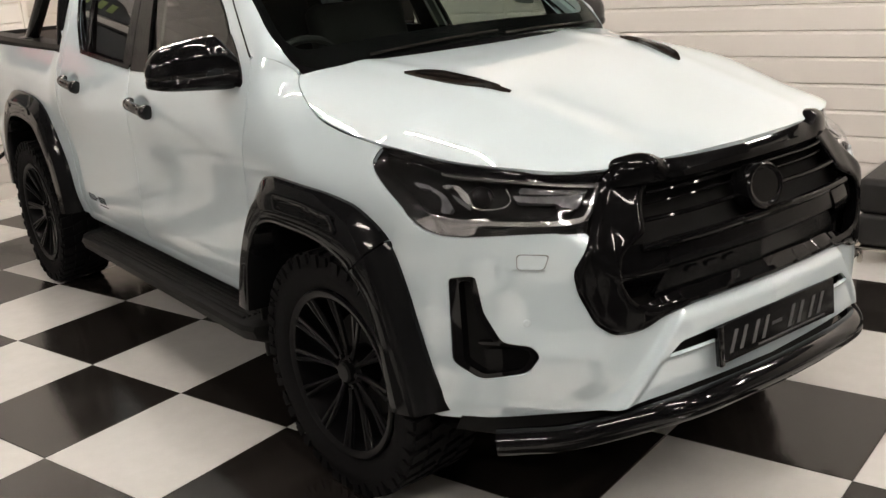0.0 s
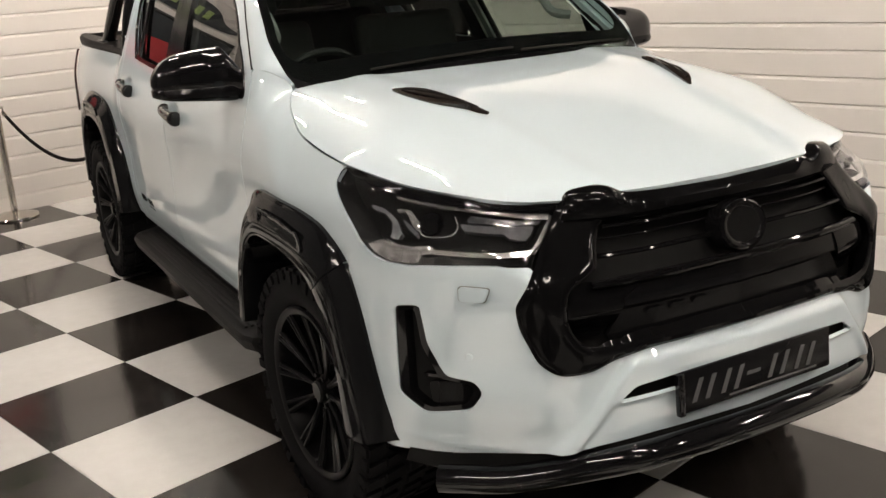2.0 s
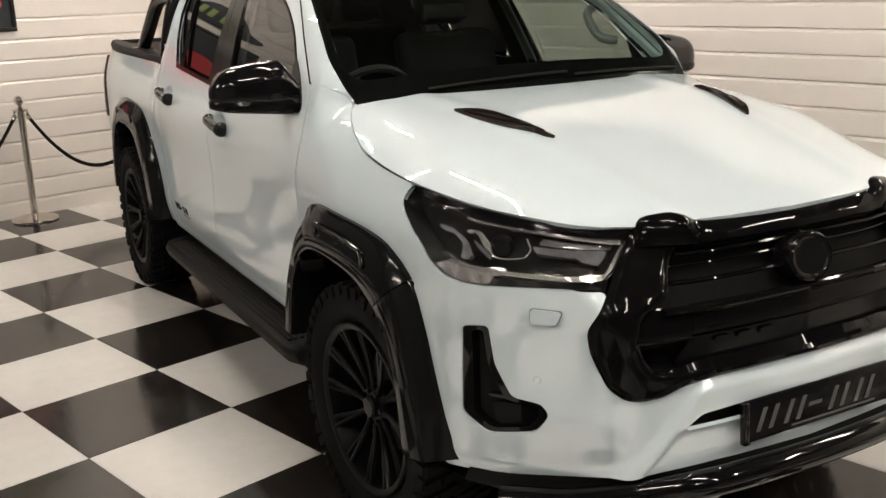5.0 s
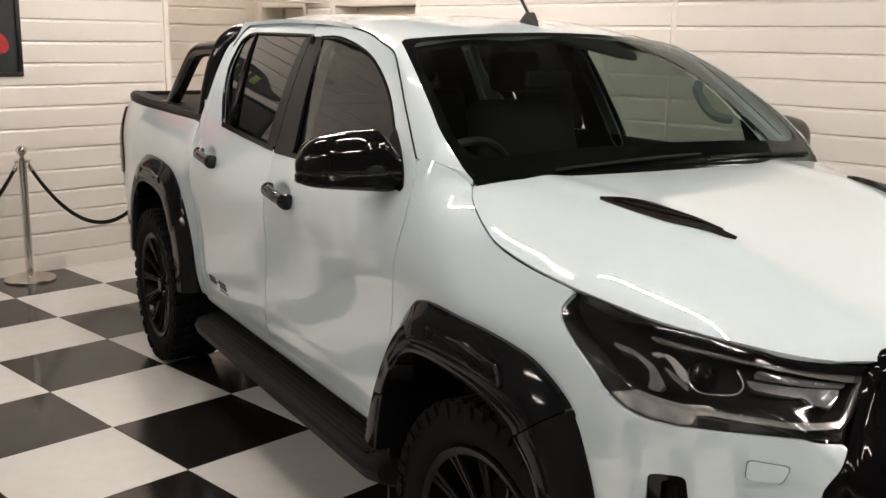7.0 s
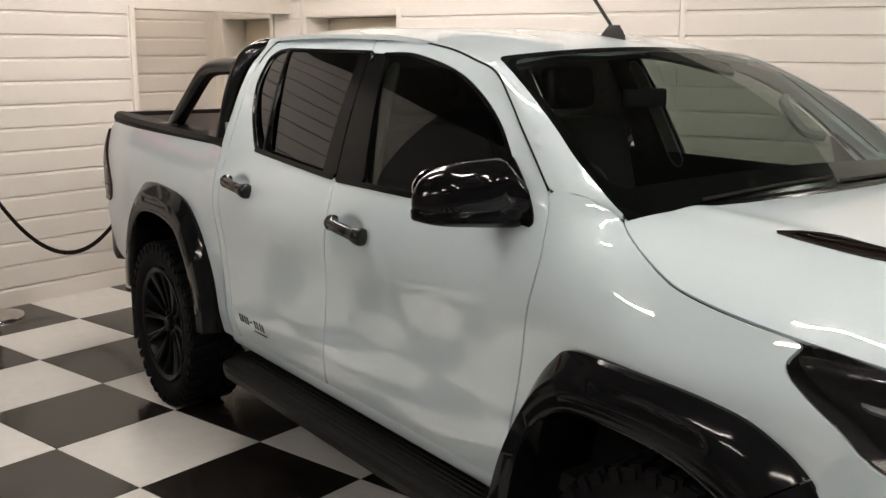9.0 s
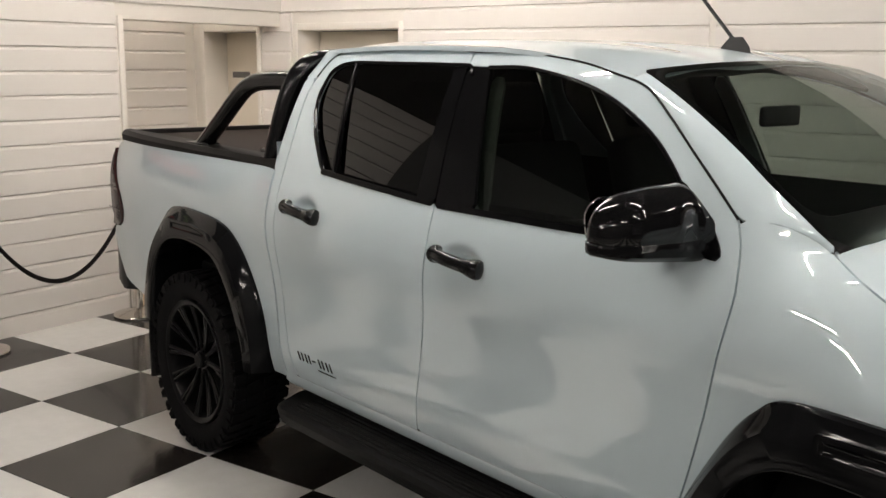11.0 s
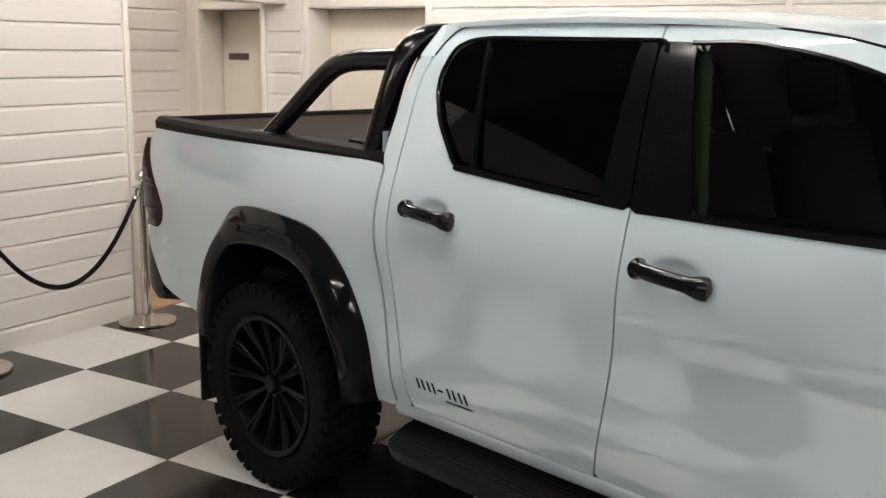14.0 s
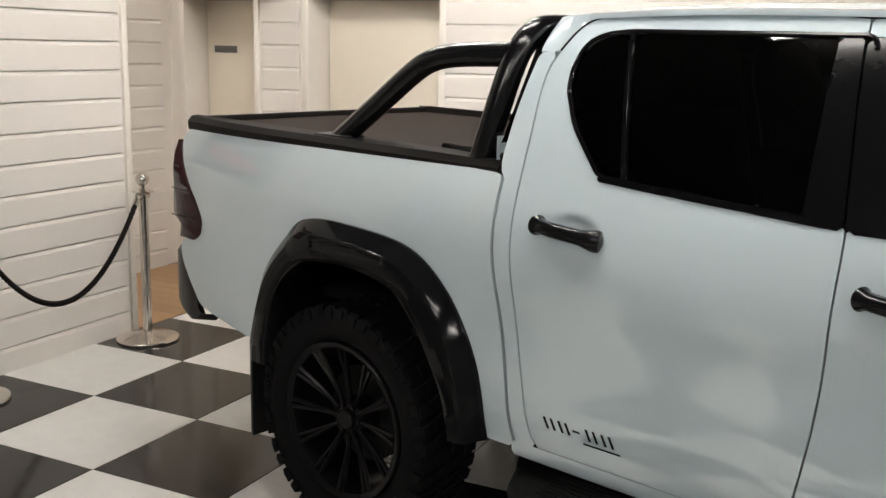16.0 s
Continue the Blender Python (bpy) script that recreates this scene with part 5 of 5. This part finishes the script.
part("tailgate", block(-4.20, -4.165, -.655, .655, .72, 1.29, .012), PAINT, truck)
tail_edge = pchip([.855, .885, .932, 1.002, 1.066, 1.144, 1.219, 1.235], [-4.030, -3.979, -3.966, -4.008, -4.073, -4.150, -4.200, -4.215])
def tail_lamp():
    rows = []
    for z in np.linspace(.858, 1.226, 24):
        xf = float(tail_edge(z)) - .002
        xr = -4.262 + .065 * float(step01(.932, .905, z)) + .03 * float(step01(1.17, 1.226, z))
        xm = xf + (xr - xf) * .62
        rows.append([(xf + .004, -side_w(xf, z) + .010, z), (xf, -side_w(xf, z) - .003, z), (xf - .012, -side_w(xf - .012, z) - .009, z), (xm, -side_w(xm, z) - .012, z), (xr + .022, -side_w(xr, z) + .008, z), (xr, -side_w(xr, z) + .045, z), (xr - .006, -.62, z), (xr + .01, -.56, z)])
    return loft(rows, caps=False)
lamps = both("tail_lamp", tail_lamp, SMOKED, "smoked dark red tail lamp")
for k, ob in enumerate(lamps):
    put = (lambda b: b) if k == 0 else mirrored
    for za, zb in ((.935, .940), (1.04, 1.045), (1.125, 1.130)):
        part("rib", put(loft([[(x, -side_w(x, z) - .015, z) for x in np.linspace(float(tail_edge(z)) - .02, -4.20, 6)] for z in (za, (za + zb) / 2 + .0005, zb)])), TRIM, ob)
both("rear_bumper", lambda: loft([[(x + .02, -y + .03, z1 + .004), (x, -y, z1), (x - .012, -y - .008, z1 - .02), (x - .012, -y - .008, z0 + .03), (x, -y, z0 + .006), (x + .05, -y + .06, z0)] for x, y, z0, z1 in ((-4.055, .740, .545, .640), (-4.090, .742, .515, .715), (-4.125, .738, .510, .785), (-4.18, .728, .525, .795), (-4.235, .705, .545, .797), (-4.275, .665, .555, .795), (-4.30, .58, .545, .79), (-4.31, .3, .50, .76), (-4.31, .0, .50, .76))]), SATIN, "black rear bumper")
part("chassis", join(block(-3.55, .6, -.5, -.36, .38, .50, .01), block(-3.55, .6, .36, .5, .38, .50, .01), block(-2.4, -.7, -.66, .66, .43, .47, .01)), DARK, truck)
part("brake_clip", tube(spline([(-3.36, -.70, .678), (-3.345, -.722, .686), (-3.325, -.722, .680), (-3.31, -.70, .684)], 4), .007, 8), STEEL, truck, "small bright steel clip")
part("rear_axle", tube([(REAR, -.6, .388), (REAR, .6, .388)], .05, 12), DARK, truck)
part("front_axle", tube([(0, -.6, .388), (0, .6, .388)], .04, 12), DARK, truck)
part("engine_bay", block(-.5, .62, -.60, .60, .45, .98, .02), DARK, truck)
part("bed_floor", block(-4.15, -2.60, -.64, .64, .72, .76, .01), DARK, truck)
part("cab_back", loft([[(-2.575, y, .5), (-2.60, y, 1.3), (-2.60, y, 1.36)] for y in np.linspace(-.72, .72, 9)]), PAINT, truck)
part("rear_window", loft([[(-2.60, y, 1.34), (-2.56, y * .82, 1.66)] for y in np.linspace(-.70, .70, 9)]), DARK_GLASS, truck)

# cabin
both("rear_pillar_lining", lambda: loft([[(-2.53, -float(door_w(z)) + .018, z), (-2.56, -float(door_w(z)) + .07, z), (-2.566, -float(door_w(z)) + .20, z)] for z in np.linspace(1.0, 1.65, 8)]), CABIN)
part("cabin_floor", block(-2.5, -.4, -.70, .70, .50, .56, .01), CABIN, truck)
part("headliner", sheet(rounded([(-.98, -.54), (-2.5, -.54), (-2.5, .54), (-.98, .54)], .05), lambda x, y: (x, y, roof_f(x, y)[2] - .045), .06, out=(0, 0, -1)), LINING, truck)
part("dashboard", loft([[(-.30, y, 1.20), (-.42, y, 1.245), (-.62, y, 1.25 + .03 * math.exp(-((y + .36) / .18) ** 2)), (-.74, y, 1.22 + .03 * math.exp(-((y + .36) / .18) ** 2)), (-.78, y, 1.12), (-.72, y, .90), (-.6, y, .7)] for y in np.linspace(-.68, .68, 33)]), CABIN, truck)
wheel_m = Matrix.Translation((-.93, -.36, 1.16)) @ Euler((0, radians(-62), 0)).to_matrix().to_4x4()
ringp = [wheel_m @ Vector((.185 * math.cos(a), .185 * math.sin(a), 0)) for a in np.linspace(0, 2 * math.pi, 40)]
steer = part("steering_wheel", tube(ringp, .015, 8, cap=False), CABIN, truck)
for a in (math.pi, math.pi / 2, -math.pi / 2):
    part("spoke", tube([wheel_m @ Vector((0, 0, .02)), wheel_m @ Vector((.18 * math.cos(a), .18 * math.sin(a), 0))], .016, 8), CABIN, steer)
part("boss", moved(lathe([(.002, .03), (.05, .028), (.06, .0), (.03, -.12), (.002, -.12)], 20), wheel_m), CABIN, steer)


def seat(x, y, w):
    s = part("seat", block(x - .48, x + .06, y - w, y + w, .68, .84, .04, 3), FABRIC, truck)
    bm = block(-.06, .07, -w, w, 0, .62, .045, 3)
    part("backrest", moved(bm, pose(x - .50, y, .80, 0, -16, 0)), FABRIC, s)
    for hy in ((y,) if w < .4 else (y - .36, y, y + .36)):
        part("headrest", moved(block(-.04, .05, -.12, .12, 0, .17, .035, 3), pose(x - .69, hy, 1.43, 0, -10, 0)), FABRIC, s)


seat(-.98, -.36, .25)
seat(-.98, .36, .25)
seat(-1.90, 0, .62)
for y in (.60, -.60):
    part("grab_handle", tube(spline([(-.85, y * 1.06, 1.50), (-.83, y * 1.0, 1.487), (-.80, y * .965, 1.465), (-.74, y * .965, 1.405), (-.71, y * 1.0, 1.385), (-.69, y * 1.07, 1.378)], 6), .018, 8), GRIP, truck)
part("rear_view_mirror", block(-.895, -.87, -.135, .055, 1.485, 1.545, .012, 3), RUBBER, truck)
